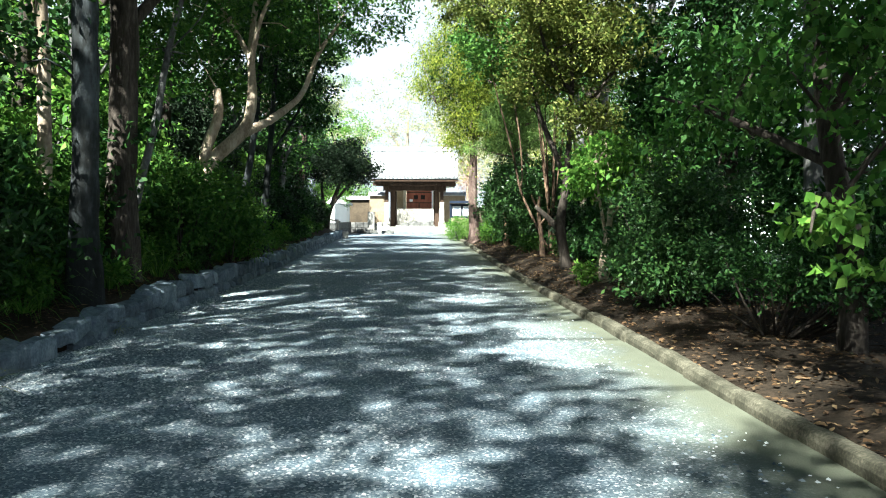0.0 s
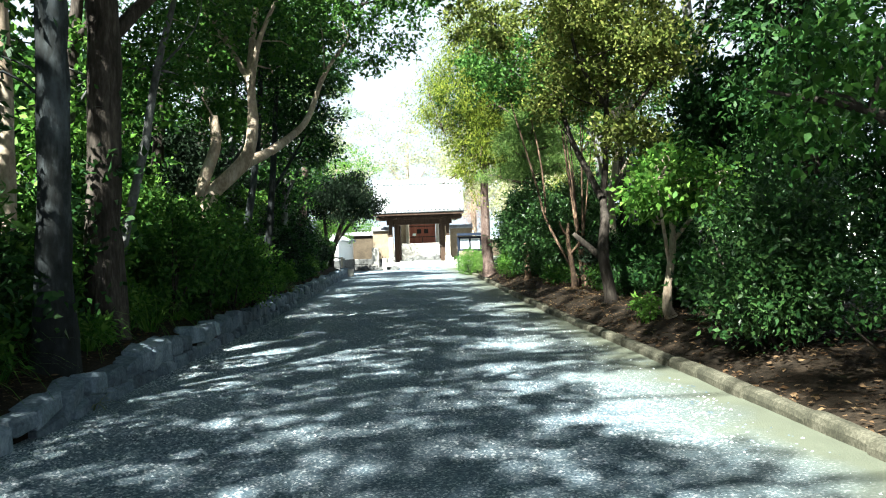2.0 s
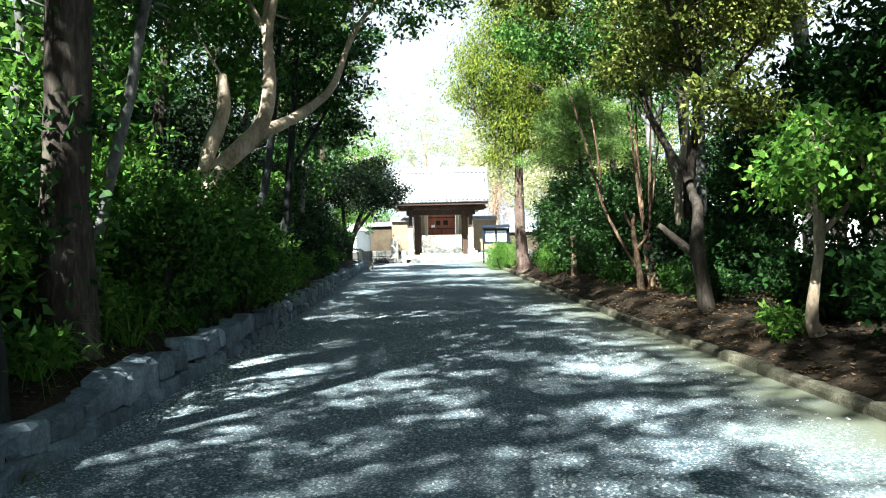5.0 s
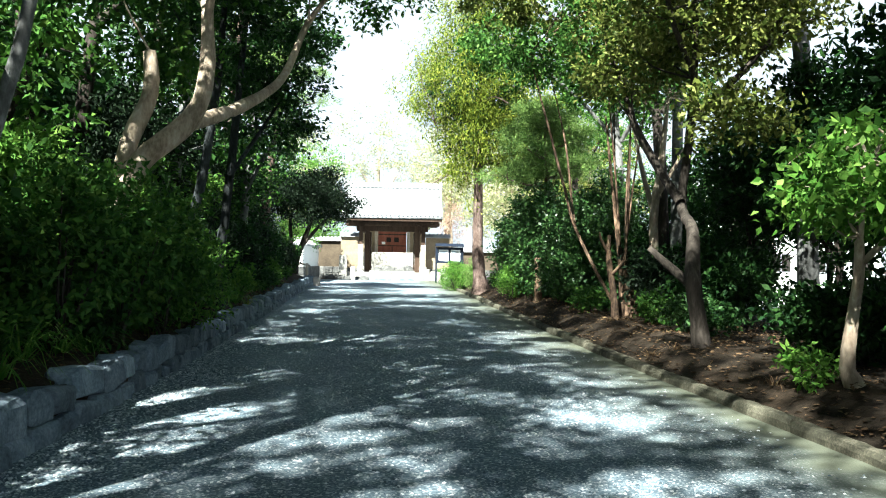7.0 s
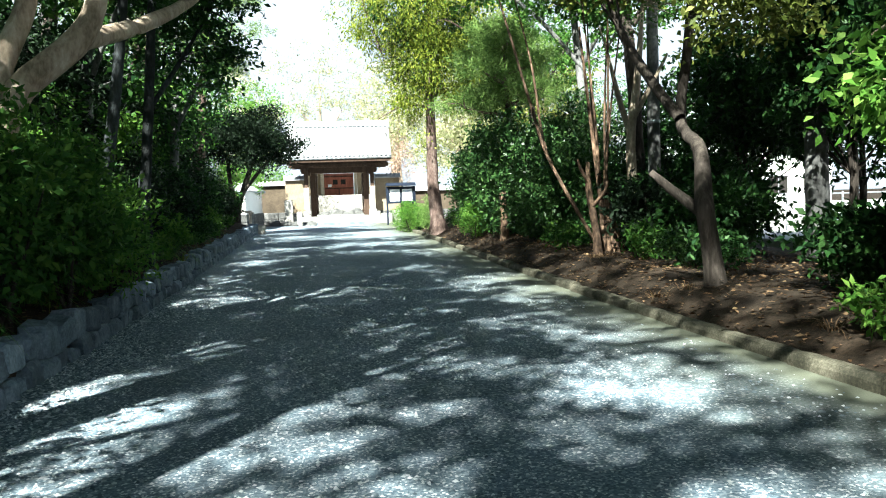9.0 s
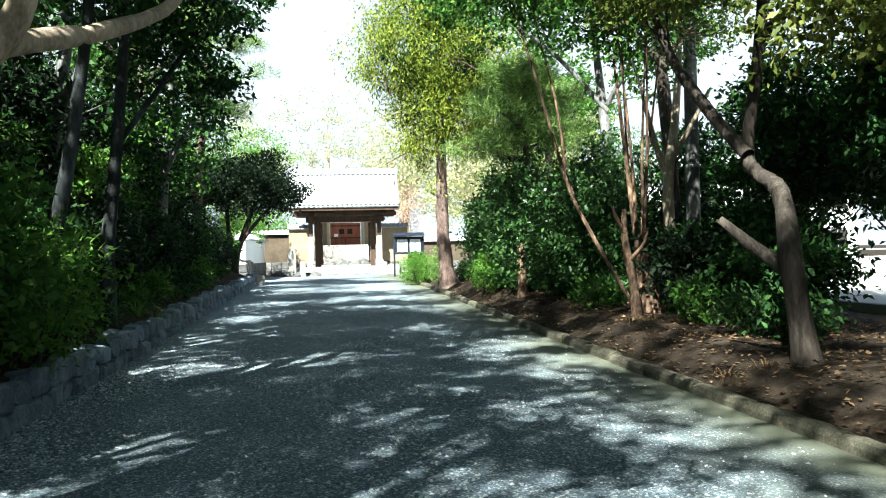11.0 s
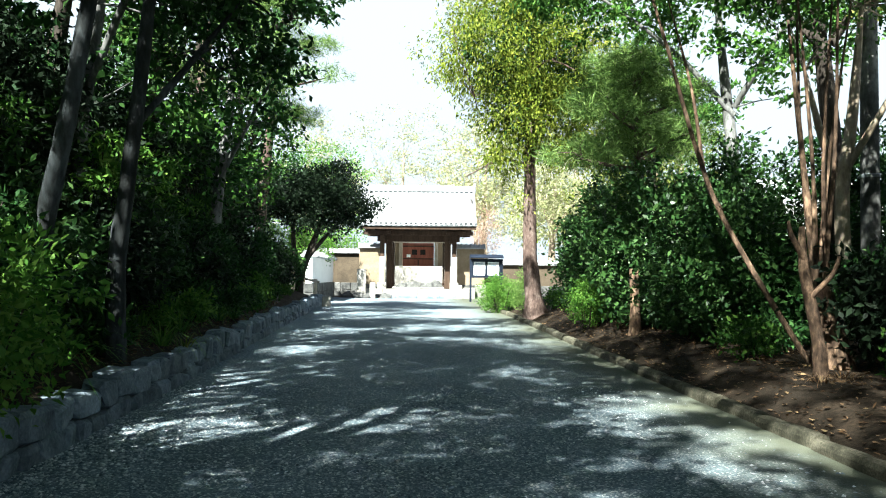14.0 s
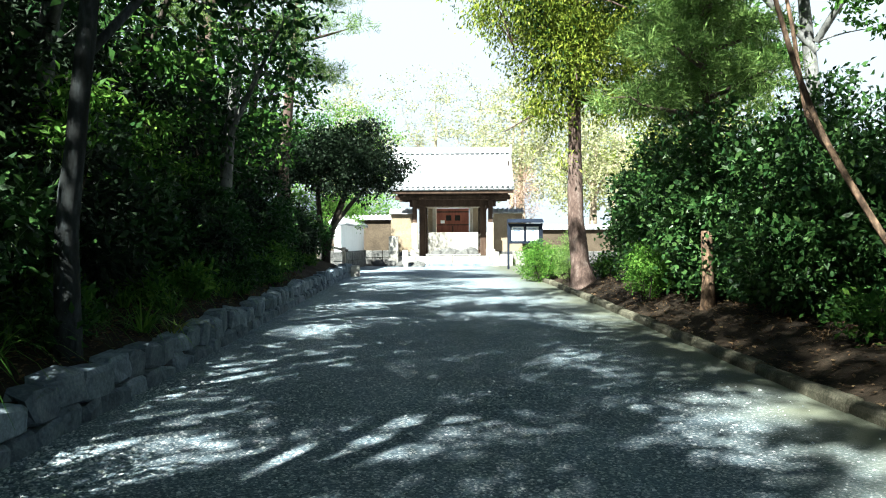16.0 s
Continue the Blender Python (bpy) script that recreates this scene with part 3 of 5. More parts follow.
def capped_wall(name, x0, x1, y0, y1, z0, base_h, top, mat, label):
    """A plastered wall on a stone foot with a small tiled roof along it."""
    w = thing(name, (x0 + x1) / 2, (y0 + y1) / 2, z0, label, "wall", kind="structure")
    hx, hy = (x1 - x0) / 2, (y1 - y0) / 2
    part("plaster", boxes("plaster", mat, [(-hx, hx, -hy, hy, base_h - 0.02, top)], 0.012), w)
    along_x = hx > hy
    L = hx if along_x else hy
    k = max(2, int(2 * L / 0.55))
    T = (hy if along_x else hx) + 0.06
    for row in range(2):
        for i in range(k):
            a, b = -L + 2 * L * i / k + 0.008, -L + 2 * L * (i + 1) / k - 0.008
            h0, h1 = base_h * row / 2 + 0.004, base_h * (row + 1) / 2 - 0.004
            t = T + rng.uniform(-0.02, 0.03)
            part("foot_stone", boxes("foot_stone", ROCK, [(a, b, -t, t, h0, h1) if along_x else (-t, t, a, b, h0, h1)], 0.03), w)
    bm = bmesh.new()
    prof = ((-0.34, 0.0), (-0.34, 0.05), (-0.08, 0.26), (0.08, 0.26), (0.34, 0.05), (0.34, 0.0))
    ends = []
    for e in (-L - 0.06, L + 0.06):
        ends.append([bm.verts.new((e, p, top + q) if along_x else (p, e, top + q)) for p, q in prof])
    for i in range(6):
        bm.faces.new((ends[0][i], ends[0][(i + 1) % 6], ends[1][(i + 1) % 6], ends[1][i]))
    bm.faces.new(ends[0])
    bm.faces.new(ends[1])
    part("coping", finish("coping", bm, TILE), w)
    n = int(2 * L / 0.24)
    for s in (-1, 1):
        me = mesh_of("coping_tile", *tube([(0, s * 0.36, 0.06), (0, s * 0.08, 0.28)], [0.045, 0.045], 7, 0.0), TILE, True)
        for i in range(n + 1):
            q = -L + 2 * L * i / n
            part("coping_tile", me, w, at=pose(q, 0, top) if along_x else pose(0, q, top, 0, 0, 90))


def notice_board():
    b = thing("notice_board", 1.2, 49.0, rise(48), "dark-framed notice board with two white sheets on posts", "notice board", rz=4)
    for s in (-1, 1):
        part("post", boxes("post", DARK_METAL, [(s * 0.74 - 0.045, s * 0.74 + 0.045, -0.05, 0.05, -0.05, 2.05)], 0.008), b)
    part("back_panel", boxes("back_panel", DARK_METAL, [(-0.69, 0.69, -0.02, 0.03, 1.2, 2.0)], 0.006), b)
    part("frame", boxes("frame", DARK_METAL, [(-0.71, 0.71, -0.07, -0.03, 1.15, 1.22), (-0.71, 0.71, -0.07, -0.03, 1.95, 2.04), (-0.71, -0.64, -0.07, -0.03, 1.23, 1.94), (0.64, 0.71, -0.07, -0.03, 1.23, 1.94), (-0.025, 0.025, -0.07, -0.03, 1.23, 1.94)], 0.004), b)
    for s in (-1, 1):
        sh = part("sheet", boxes("sheet", PAPER, [(s * 0.33 - 0.27, s * 0.33 + 0.27, -0.03, -0.024, 1.27, 1.9)], 0.001), b, "white printed notice")
        for k in range(5):
            part("print_line", boxes("print_line", INK, [(s * 0.33 - 0.2, s * 0.33 + 0.16 - 0.04 * k, -0.036, -0.033, 1.80 - 0.1 * k, 1.825 - 0.1 * k)], 0), sh)
    bm = bmesh.new()
    prof = ((-0.3, 2.07), (-0.3, 2.11), (0.0, 2.25), (0.08, 2.25), (0.25, 2.13), (0.25, 2.08))
    ends = [[bm.verts.new((x, p, q)) for p, q in prof] for x in (-0.78, 0.78)]
    for i in range(6):
        bm.faces.new((ends[0][i], ends[0][(i + 1) % 6], ends[1][(i + 1) % 6], ends[1][i]))
    bm.faces.new(ends[0])
    bm.faces.new(ends[1])
    part("canopy", finish("canopy", bm, DARK_METAL), b)


def hall():
    """The small hall seen through the gate."""
    h = thing("hall", -2.25, 71.0, rise(56), "red-brown boarded hall on a pale stone base", "building")
    part("base", boxes("base", GRANITE, [(-2.6, 2.6, -0.9, 5, -0.3, 1.95)], 0.03), h)
    part("wall", boxes("wall", RED_WOOD, [(-1.2, 1.2, 0.9, 1.0, 1.9, 3.75)], 0.01), h)
    for x in (-1.36, 1.36):
        part("post", boxes("post", POST_WOOD, [(x - 0.13, x + 0.13, 0.7, 0.98, 1.9, 3.9)], 0.02), h)
    for x in (-0.3, 0.35):
        part("window", boxes("window", BLACK, [(x - 0.2, x + 0.2, 0.87, 0.897, 2.85, 3.25)], 0.005), h)
    part("door_rail", boxes("door_rail", TIMBER, [(-1.2, 1.2, 0.86, 0.896, 2.5, 2.58), (-1.2, 1.2, 0.86, 0.896, 3.45, 3.55), (-0.04, 0.04, 0.86, 0.896, 1.96, 2.48)], 0.004), h)
    part("paper_slip", boxes("paper_slip", PAPER, [(-0.9, -0.6, 0.88, 0.897, 2.65, 2.87)], 0.001), h)
    part("beam", boxes("beam", POST_WOOD, [(-2.3, 2.3, 0.3, 0.6, 3.75, 3.92)], 0.02), h)
    for x in (-2.0, 2.0):
        part("side_wall", boxes("side_wall", PLASTER, [(x - 0.5, x + 0.5, 0.9, 1.0, 1.9, 4.0)], 0.01), h)
    tile_roof(h, -3.4, 3.4, -2.4, 3.0, 4.15, 6.6)
    tile_roof(h, -3.4, 3.4, 6.0, 3.0, 4.25, 6.6)


def rock(x, y, r, label="rounded grey garden rock", group="", z=None):
    bm = bmesh.new()
    bmesh.ops.create_icosphere(bm, subdivisions=3, radius=1)
    o = Vector((x * 3.1, y * 2.7, r))
    for v in bm.verts:
        n = 1 + 0.35 * noise.noise(v.co * 1.2 + o) + 0.12 * noise.noise(v.co * 3.5 + o)
        v.co = Vector((v.co.x * r * 1.2, v.co.y * r, max(v.co.z * r * 0.8, -r * 0.35))) * n
    ob = tagged(new("rock", finish("rock", bm, ROCK, True)), label, "rock", group)
    ob.matrix_basis = pose(x, y, (rise(y) if z is None else z) + r * 0.22, 0, 0, x * 50)


def stone_post(name, x, y, w, h, label, mat=None, z=None):
    bm = bmesh.new()
    box(bm, -w, w, -w, w, -0.1, h, 0.025)
    top = [v for v in bm.verts if v.co.z > h - 0.001]
    bmesh.ops.scale(bm, vec=(0.85, 0.85, 1), verts=top)
    ob = tagged(new(name, finish(name, bm, mat or GRANITE)), label, "post")
    ob.matrix_basis = pose(x, y, rise(y) if z is None else z, 0, 0, 5)


def hand_rail():
    r = thing("wooden_rail", -6.15, 44.4, rise(44), "low pale wooden rail beside the white wall", "rail")
    for x, y, h in ((0.05, -0.2, 1.05), (-0.95, 0.0, 1.25)):
        part("post", mesh_of("post", *tube([(x, y, -0.1), (x, y, h)], [0.075, 0.07], 10, 0.03), POST_WOOD, True), r)
    part("bar", mesh_of("bar", *tube([(0.2, -0.22, 0.92), (-0.4, -0.1, 1.05), (-1.3, 0.05, 1.2)], [0.055, 0.05, 0.05], 9, 0.03), POST_WOOD, True), r)


gate()
platform()
capped_wall("wall_west", GX - 3.3, GX - 2.15, 55.85, 56.15, rise(56), 0.75, 2.75, PLASTER, "cream plaster wing wall on a rough stone foot")
capped_wall("wall_east", GX + 2.15, GX + 3.7, 55.85, 56.15, rise(56), 0.75, 2.75, PLASTER, "cream plaster wing wall on a rough stone foot")
# court wall takes the plaster with shade in its colour
capped_wall("wall_court", -9.5, GX - 3.34, 57.6, 57.9, rise(56), 0.8, 2.5, SHADED_OCHRE, "ochre plaster wall on a stone foot, shade put into its colour")
capped_wall("wall_white", -6.95, -6.65, 47.0, 54.6, rise(48), 0.85, 2.0, WHITE_PLASTER, "white plaster wall with a tiled coping on stones")
# far east wall takes the same shade-darkened plaster
capped_wall("wall_far_east", 1.75, 9.0, 57.4, 57.7, rise(56), 0.7, 1.9, SHADED_OCHRE, "low plaster wall with dark tiled coping")
notice_board()
hall()
hand_rail()
stone_post("stone_bollard", -5.4, 42.3, 0.16, 0.42, "short pale granite bollard beside the path's end")
stone_post("stone_post", GX + 2.2, 53.2, 0.13, 0.75, "slim granite post before the gate")
stone_post("stone_post", GX - 2.35, 53.2, 0.15, 0.85, "slim granite post before the gate")
stone_post("stone_marker", GX - 3.0, 54.0, 0.24, 1.55, "tall pale stone marker beside the gate")
stone_post("stone_block", GX + 2.75, 54.3, 0.3, 0.6, "pale granite block beside the gate")
stone_post("stone_block", GX + 3.4, 54.6, 0.28, 0.75, "pale granite block beside the gate")
for k in range(6):
    rock(GX - 1.25 + 0.46 * k, 67.6 + 0.4 * (k % 2), 0.40 + 0.08 * (k % 3), "dark weathered rock before the hall", "rocks before the hall", rise(56) + 0.3)
tagged(new("inner_court", boxes("inner_court", LOT, [(-5.6, 1.7, 58.8, 74.5, -0.1, rise(56) + 0.42)], 0.02)), "pale sunlit court behind the gate", "pavement", kind="structure")
for x, y, r in ((-4.6, 53.4, 0.3), (-4.1, 53.7, 0.25), (-3.75, 53.2, 0.28), (-5.2, 53.9, 0.35), (-5.9, 54.6, 0.3), (-6.2, 46.6, 0.26)):
    rock(x, y, r, "pale rounded rock beside the path", "rocks by the gate")


# ---- beyond the trees on the east ----
def lot_fence():
    f = thing("metal_fence", 10.6, 28.4, 0.33, "low galvanised metal fence on the bright lot", "fence", rz=-6)
    for k in range(6):
        part("post", mesh_of("post", *tube([(k * 1.6, 0, 0), (k * 1.6, 0, 1.05)], [0.03, 0.03], 8, 0.0), METAL, True), f)
    for z in (0.25, 1.0):
        part("rail", mesh_of("rail", *tube([(0, 0, z), (8.0, 0, z)], [0.022, 0.022], 7, 0.0), METAL, True), f)
    bar = mesh_of("bar", *tube([(0, 0, 0.25), (0, 0, 0.7)], [0.011, 0.011], 5, 0.0), METAL, True)
    part("rail", mesh_of("rail", *tube([(0, 0, 0.7), (8.0, 0, 0.7)], [0.016, 0.016], 7, 0.0), METAL, True), f)
    for k in range(1, 66):
        part("bar", bar, f, at=pose(k * 0.12, 0, 0))


def east_house():
    h = thing("house", 26.0, 62.0, 0.33, "pale rendered house with a dark tiled roof", "building")
    part("wall", boxes("wall", WHITE_PLASTER, [(-6, 6, -4, 4, -0.2, 5.6)], 0.03), h)
    for x in (-4.2, -1.2, 2.0, 4.6):
        for z in (0.9, 3.6):
            w = part("window", boxes("window", BLACK, [(x - 0.7, x + 0.7, -4.02, -3.985, z, z + 1.2)], 0.004), h)
            part("frame", boxes("frame", METAL, [(x - 0.76, x + 0.76, -4.06, -4.025, z - 0.06, z), (x - 0.76, x + 0.76, -4.06, -4.025, z + 1.2, z + 1.26), (x - 0.03, x + 0.03, -4.06, -4.025, z + 0.002, z + 1.198)], 0.004), w)
    for y in (-2.0, 1.5):
        part("window", boxes("window", BLACK, [(-6.02, -5.985, y - 0.7, y + 0.7, 3.5, 4.7)], 0.004), h)
    tile_roof(h, -6.8, 6.8, -5.0, 0, 5.6, 7.6, 0.5)
    tile_roof(h, -6.8, 6.8, 5.0, 0, 5.6, 7.6, 0.5)
    part("gable", boxes("gable", WHITE_PLASTER, [(-5.9, 5.9, -1.8, 1.8, 5.4, 6.6)], 0.02), h)


def utility_pole():
    p = thing("utility_pole", 5.15, 24.6, gz(5.15, 24.6), "tall smooth grey concrete utility pole among trees", "utility pole")
    part("pole", mesh_of("pole", *tube([(0, 0, -0.2), (0, 0, 4), (0, 0, 9)], [0.15, 0.13, 0.10], 16, 0.004), GREY_BARK, True), p)
    part("band", mesh_of("band", *tube([(0, 0, 2.6), (0, 0, 2.66)], [0.146, 0.146], 16, 0.0), METAL, True), p)


lot_fence()
east_house()
utility_pole()

# ---- trees on the west bank ----
tree("broadleaf_tree", "tall dark-trunked tree on the bank, trunk greyed with lichen", "tree", -4.62, 9.8,
     [([0, (-4.6, 9.8, 1.5), (-4.55, 9.8, 3.1), (-4.6, 9.9, 5.5), (-4.7, 10.0, 8.5)], [0.27, 0.18, 0.165, 0.15, 0.09]),
      ([(-4.55, 9.8, 4.4), (-5.2, 10.4, 5.4), (-6.0, 10.9, 6.6)], [0.10, 0.07, 0.03]),
      ([(-4.55, 9.85, 4.8), (-3.6, 10.8, 5.8), (-2.8, 11.8, 6.4)], [0.09, 0.06, 0.02])],
     [(-4.5, 9.6, 7.8, 2.5, 2.4, 1.5), (-6, 10.8, 6.2, 1.6, 1.6, 1.2), (-3.2, 11.7, 7.0, 1.5, 1.7, 0.9), (-4.6, 9.8, 1.7, 0.32, 0.3, 1.0), (-5.2, 9.4, 3.6, 0.9, 0.9, 1.1)], 150, 50, 0.22, DARK_LEAF, 0.13, 0.07, DARK_GREY_BARK)
tree("broadleaf_tree", "thick dark trunk with ivy on the bank", "tree", -5.05, 12.0,
     [([0, (-5.05, 12.0, 2.0), (-5.0, 12.1, 4.5), (-5.1, 12.2, 8.5)], [0.32, 0.23, 0.21, 0.13]),
      ([(-5.0, 12.1, 4.4), (-4.3, 13.2, 5.8), (-3.6, 14.0, 6.6)], [0.11, 0.08, 0.03])],
     [(-5.3, 12.3, 8.0, 2.4, 2.4, 1.5), (-4.0, 14.2, 7.0, 1.5, 1.5, 0.9), (-5.1, 12.0, 2.4, 0.42, 0.4, 1.4)], 150, 50, 0.22, DARK_LEAF, 0.13, 0.07)
tree("broadleaf_tree", "slender pale trunk in the shade of the bank", "tree", -5.5, 10.6,
     [([0, (-5.52, 10.6, 1.6), (-5.5, 10.6, 3.4), (-5.6, 10.7, 7.5)], [0.15, 0.10, 0.09, 0.05])],
     [(-5.6, 10.6, 6.8, 1.8, 1.8, 1.4), (-6.2, 10.0, 4.2, 1.0, 1.0, 0.9)], 80, 42, 0.2, DARK_LEAF, 0.13, 0.07, PALE_BARK)
tree("broadleaf_tree", "thin crooked dark sapling leaning over the bank", "tree", -5.35, 13.1,
     [([0, (-5.3, 13.2, 1.7), (-5.0, 13.4, 3.2), (-4.85, 13.6, 4.4), (-4.5, 14, 6.2)], [0.10, 0.075, 0.065, 0.055, 0.03])],
     [(-4.6, 14, 6.4, 1.6, 1.6, 1.0), (-5.2, 14.2, 4.6, 0.9, 0.9, 0.6)], 120, 38, 0.18, MID_LEAF, 0.10, 0.05, GREY_BARK)
tree("broadleaf_tree", "leaning twin-trunked tree with sunlit pale bark on the bank", "tree", -5.35, 16.3,
     [([0, (-5.15, 16.4, 2.1), (-4.95, 16.6, 2.75), (-4.42, 17.0, 3.4), (-4.25, 17.1, 4.1), (-4.3, 17.3, 5.4), (-4.1, 17.5, 7.2)], [0.24, 0.17, 0.155, 0.14, 0.105, 0.08, 0.04]),
      ([(-5.25, 16.35, 1.7), (-5.1, 16.6, 3.0), (-4.95, 16.9, 3.7), (-5.0, 17.0, 4.3)], [0.14, 0.115, 0.105, 0.085]),
      ([(-4.5, 16.95, 3.3), (-4.15, 18.2, 3.75), (-3.85, 19.4, 4.3), (-3.62, 20.0, 4.78), (-3.3, 20.6, 5.9), (-2.7, 21.2, 7.0)], [0.12, 0.10, 0.085, 0.07, 0.055, 0.025]),
      ([(-4.3, 17.2, 4.7), (-4.0, 16.8, 5.7), (-3.4, 16.6, 6.8)], [0.07, 0.05, 0.02]),
      ([(-4.3, 17.2, 5.0), (-4.9, 17.6, 6.0), (-5.6, 18.0, 7.0)], [0.07, 0.05, 0.02])],
     [(-4.4, 17.3, 7.2, 2.4, 2.2, 1.2), (-2.7, 20.8, 7.3, 1.9, 1.9, 1.2), (-5.4, 17.6, 5.8, 1.1, 1.4, 0.8), (-3.6, 17.6, 5.9, 0.8, 1.0, 0.5), (-5.3, 18.6, 4.6, 0.9, 1.2, 0.6)], 280, 46, 0.2, MID_LEAF, 0.12, 0.062, PALE_BARK)
tree("broadleaf_tree", "slender grey-trunked tree among dark undergrowth", "tree", -5.1, 21.8,
     [([0, (-5.1, 21.8, 1.6), (-5.02, 21.8, 2.4), (-4.9, 21.9, 4.0), (-4.7, 22, 6.8)], [0.13, 0.10, 0.09, 0.08, 0.04]),
      ([(-4.95, 21.9, 3.2), (-4.5, 22.6, 4.2), (-4.1, 23.3, 5.2)], [0.05, 0.04, 0.015])],
     [(-4.8, 22, 6.4, 2.0, 2.0, 1.4), (-4.4, 23.4, 4.8, 1.2, 1.3, 0.9)], 210, 40, 0.19, DARK_LEAF, 0.12, 0.06, DARK_GREY_BARK)
tree("broadleaf_tree", "slender grey-trunked tree among dark undergrowth", "tree", -5.55, 20.8,
     [([0, (-5.45, 20.8, 1.8), (-5.2, 20.8, 3.2), (-5.0, 20.9, 5.0), (-4.9, 21, 7.0)], [0.12, 0.10, 0.09, 0.07, 0.04])],
     [(-5.2, 20.6, 7.0, 1.9, 1.9, 1.3)], 150, 40, 0.19, DARK_LEAF, 0.12, 0.06, DARK_GREY_BARK)
tree("round_tree", "dark round-crowned evergreen tree beside the white wall", "tree", -6.3, 41.4,
     [([0, (-6.25, 41.4, 1.4), (-5.9, 41.5, 2.5), (-5.5, 41.6, 3.6)], [0.17, 0.14, 0.12, 0.07]),
      ([(-6.25, 41.4, 1.1), (-6.5, 41.5, 2.2), (-6.6, 41.6, 3.6)], [0.12, 0.10, 0.06]),
      ([(-6.1, 41.4, 2.0), (-5.3, 41.5, 3.0), (-4.6, 41.5, 3.7)], [0.09, 0.07, 0.04])],
     [(-5.4, 41.6, 4.1, 1.9, 1.7, 1.15), (-4.4, 41.4, 4.0, 1.05, 1.0, 0.75), (-6.5, 41.6, 4.4, 1.5, 1.4, 1.0), (-5.4, 41.6, 5.0, 1.4, 1.3, 0.7)], 360, 46, 0.2, SHADE_LEAF, 0.12, 0.065)


def pine(label, x, y, h, lean, tiers, leaf=None, r0=0.2, spread=2.2, z0=0.45):
    """A pine: tiers of flat needle pads on level limbs."""
    b = gz(x, y)
    stems = [([0, (x + lean * 0.4, y, b + h * 0.45), (x + lean * 0.8, y, b + h * 0.8), (x + lean, y, b + h)], [r0, r0 * 0.8, r0 * 0.55, 0.04])]
    blobs = []
    for k in range(tiers):
        a, f = 2.4 * k + x, z0 + (1 - z0) * k / tiers
        s = spread * (1.05 - 0.55 * k / tiers)
        cx, cy, cz = x + lean * f, y, b + h * f
        ex, ey = cx + s * math.cos(a), cy + s * math.sin(a)
        stems.append(([(cx, cy, cz), ((cx + ex) / 2, (cy + ey) / 2, cz + 0.1), (ex, ey, cz + 0.25)], [0.06, 0.045, 0.015]))
        blobs += [(ex, ey, cz + 0.35, 0.75, 0.75, 0.3), ((cx + ex) / 2, (cy + ey) / 2, cz + 0.35, 0.6, 0.6, 0.25)]
    blobs.append((x + lean, y, b + h, 0.8, 0.8, 0.5))
    tree("pine_tree", label, "tree", x, y, stems, blobs, 110 * tiers // 4 + 60, 66, 0.14, leaf or PINE_LEAF, 0.19, 0.017, RED_BARK, 20, lift=0.2)


pine("tall pine with level needle pads on the bank", -7.5, 39.5, 9.0, 0.8, 8, spread=2.2, z0=0.58)
pine("tall pine with level needle pads on the bank", -7.9, 33.0, 9.5, 0.8, 8, spread=2.3, z0=0.5)

for k, (x, y, h, leaf) in enumerate(((-7.4, 5.0, 7, DARK_LEAF), (-7.8, 15.5, 4.6, FRESH_LEAF), (-8.6, 20.0, 6, MID_LEAF), (-6.9, 24.5, 7.0, DARK_LEAF), (-7.2, 28.0, 7.5, MID_LEAF), (-6.6, 31.0, 6.5, DARK_LEAF), (-7.6, 36.0, 7.0, MID_LEAF), (-11, 18, 9, MID_LEAF), (-11, 26, 9, DARK_LEAF), (-12, 36, 10, MID_LEAF), (-8.5, 1.0, 8, DARK_LEAF))):
    b = gz(x, y)
    tree("broadleaf_tree", "leafy evergreen tree deep in the shaded bank", "tree", x, y,
         [([0, (x + 0.1, y, b + h * 0.35), (x + 0.3, y + 0.2, b + h * 0.7), (x + 0.3, y, b + h * 0.95)], [0.16, 0.13, 0.09, 0.03]),
          ([(x + 0.1, y, b + h * 0.4), (x + 0.9, y - 0.5, b + h * 0.6), (x + 1.5, y - 0.8, b + h * 0.75)], [0.07, 0.05, 0.02])],
         [(x + 0.3, y, b + h * 0.78, 2.0, 2.2, h * 0.24), (x + 0.8, y - 0.8, b + h * 0.5, 1.5, 1.6, h * 0.17), (x - 0.6, y + 1.0, b + h * 0.42, 1.5, 1.6, h * 0.18)],
         66 if x > -9 else 50, 42, 0.24, leaf, 0.16, 0.085, GREY_BARK if k % 2 else BARK, group="trees on the bank")

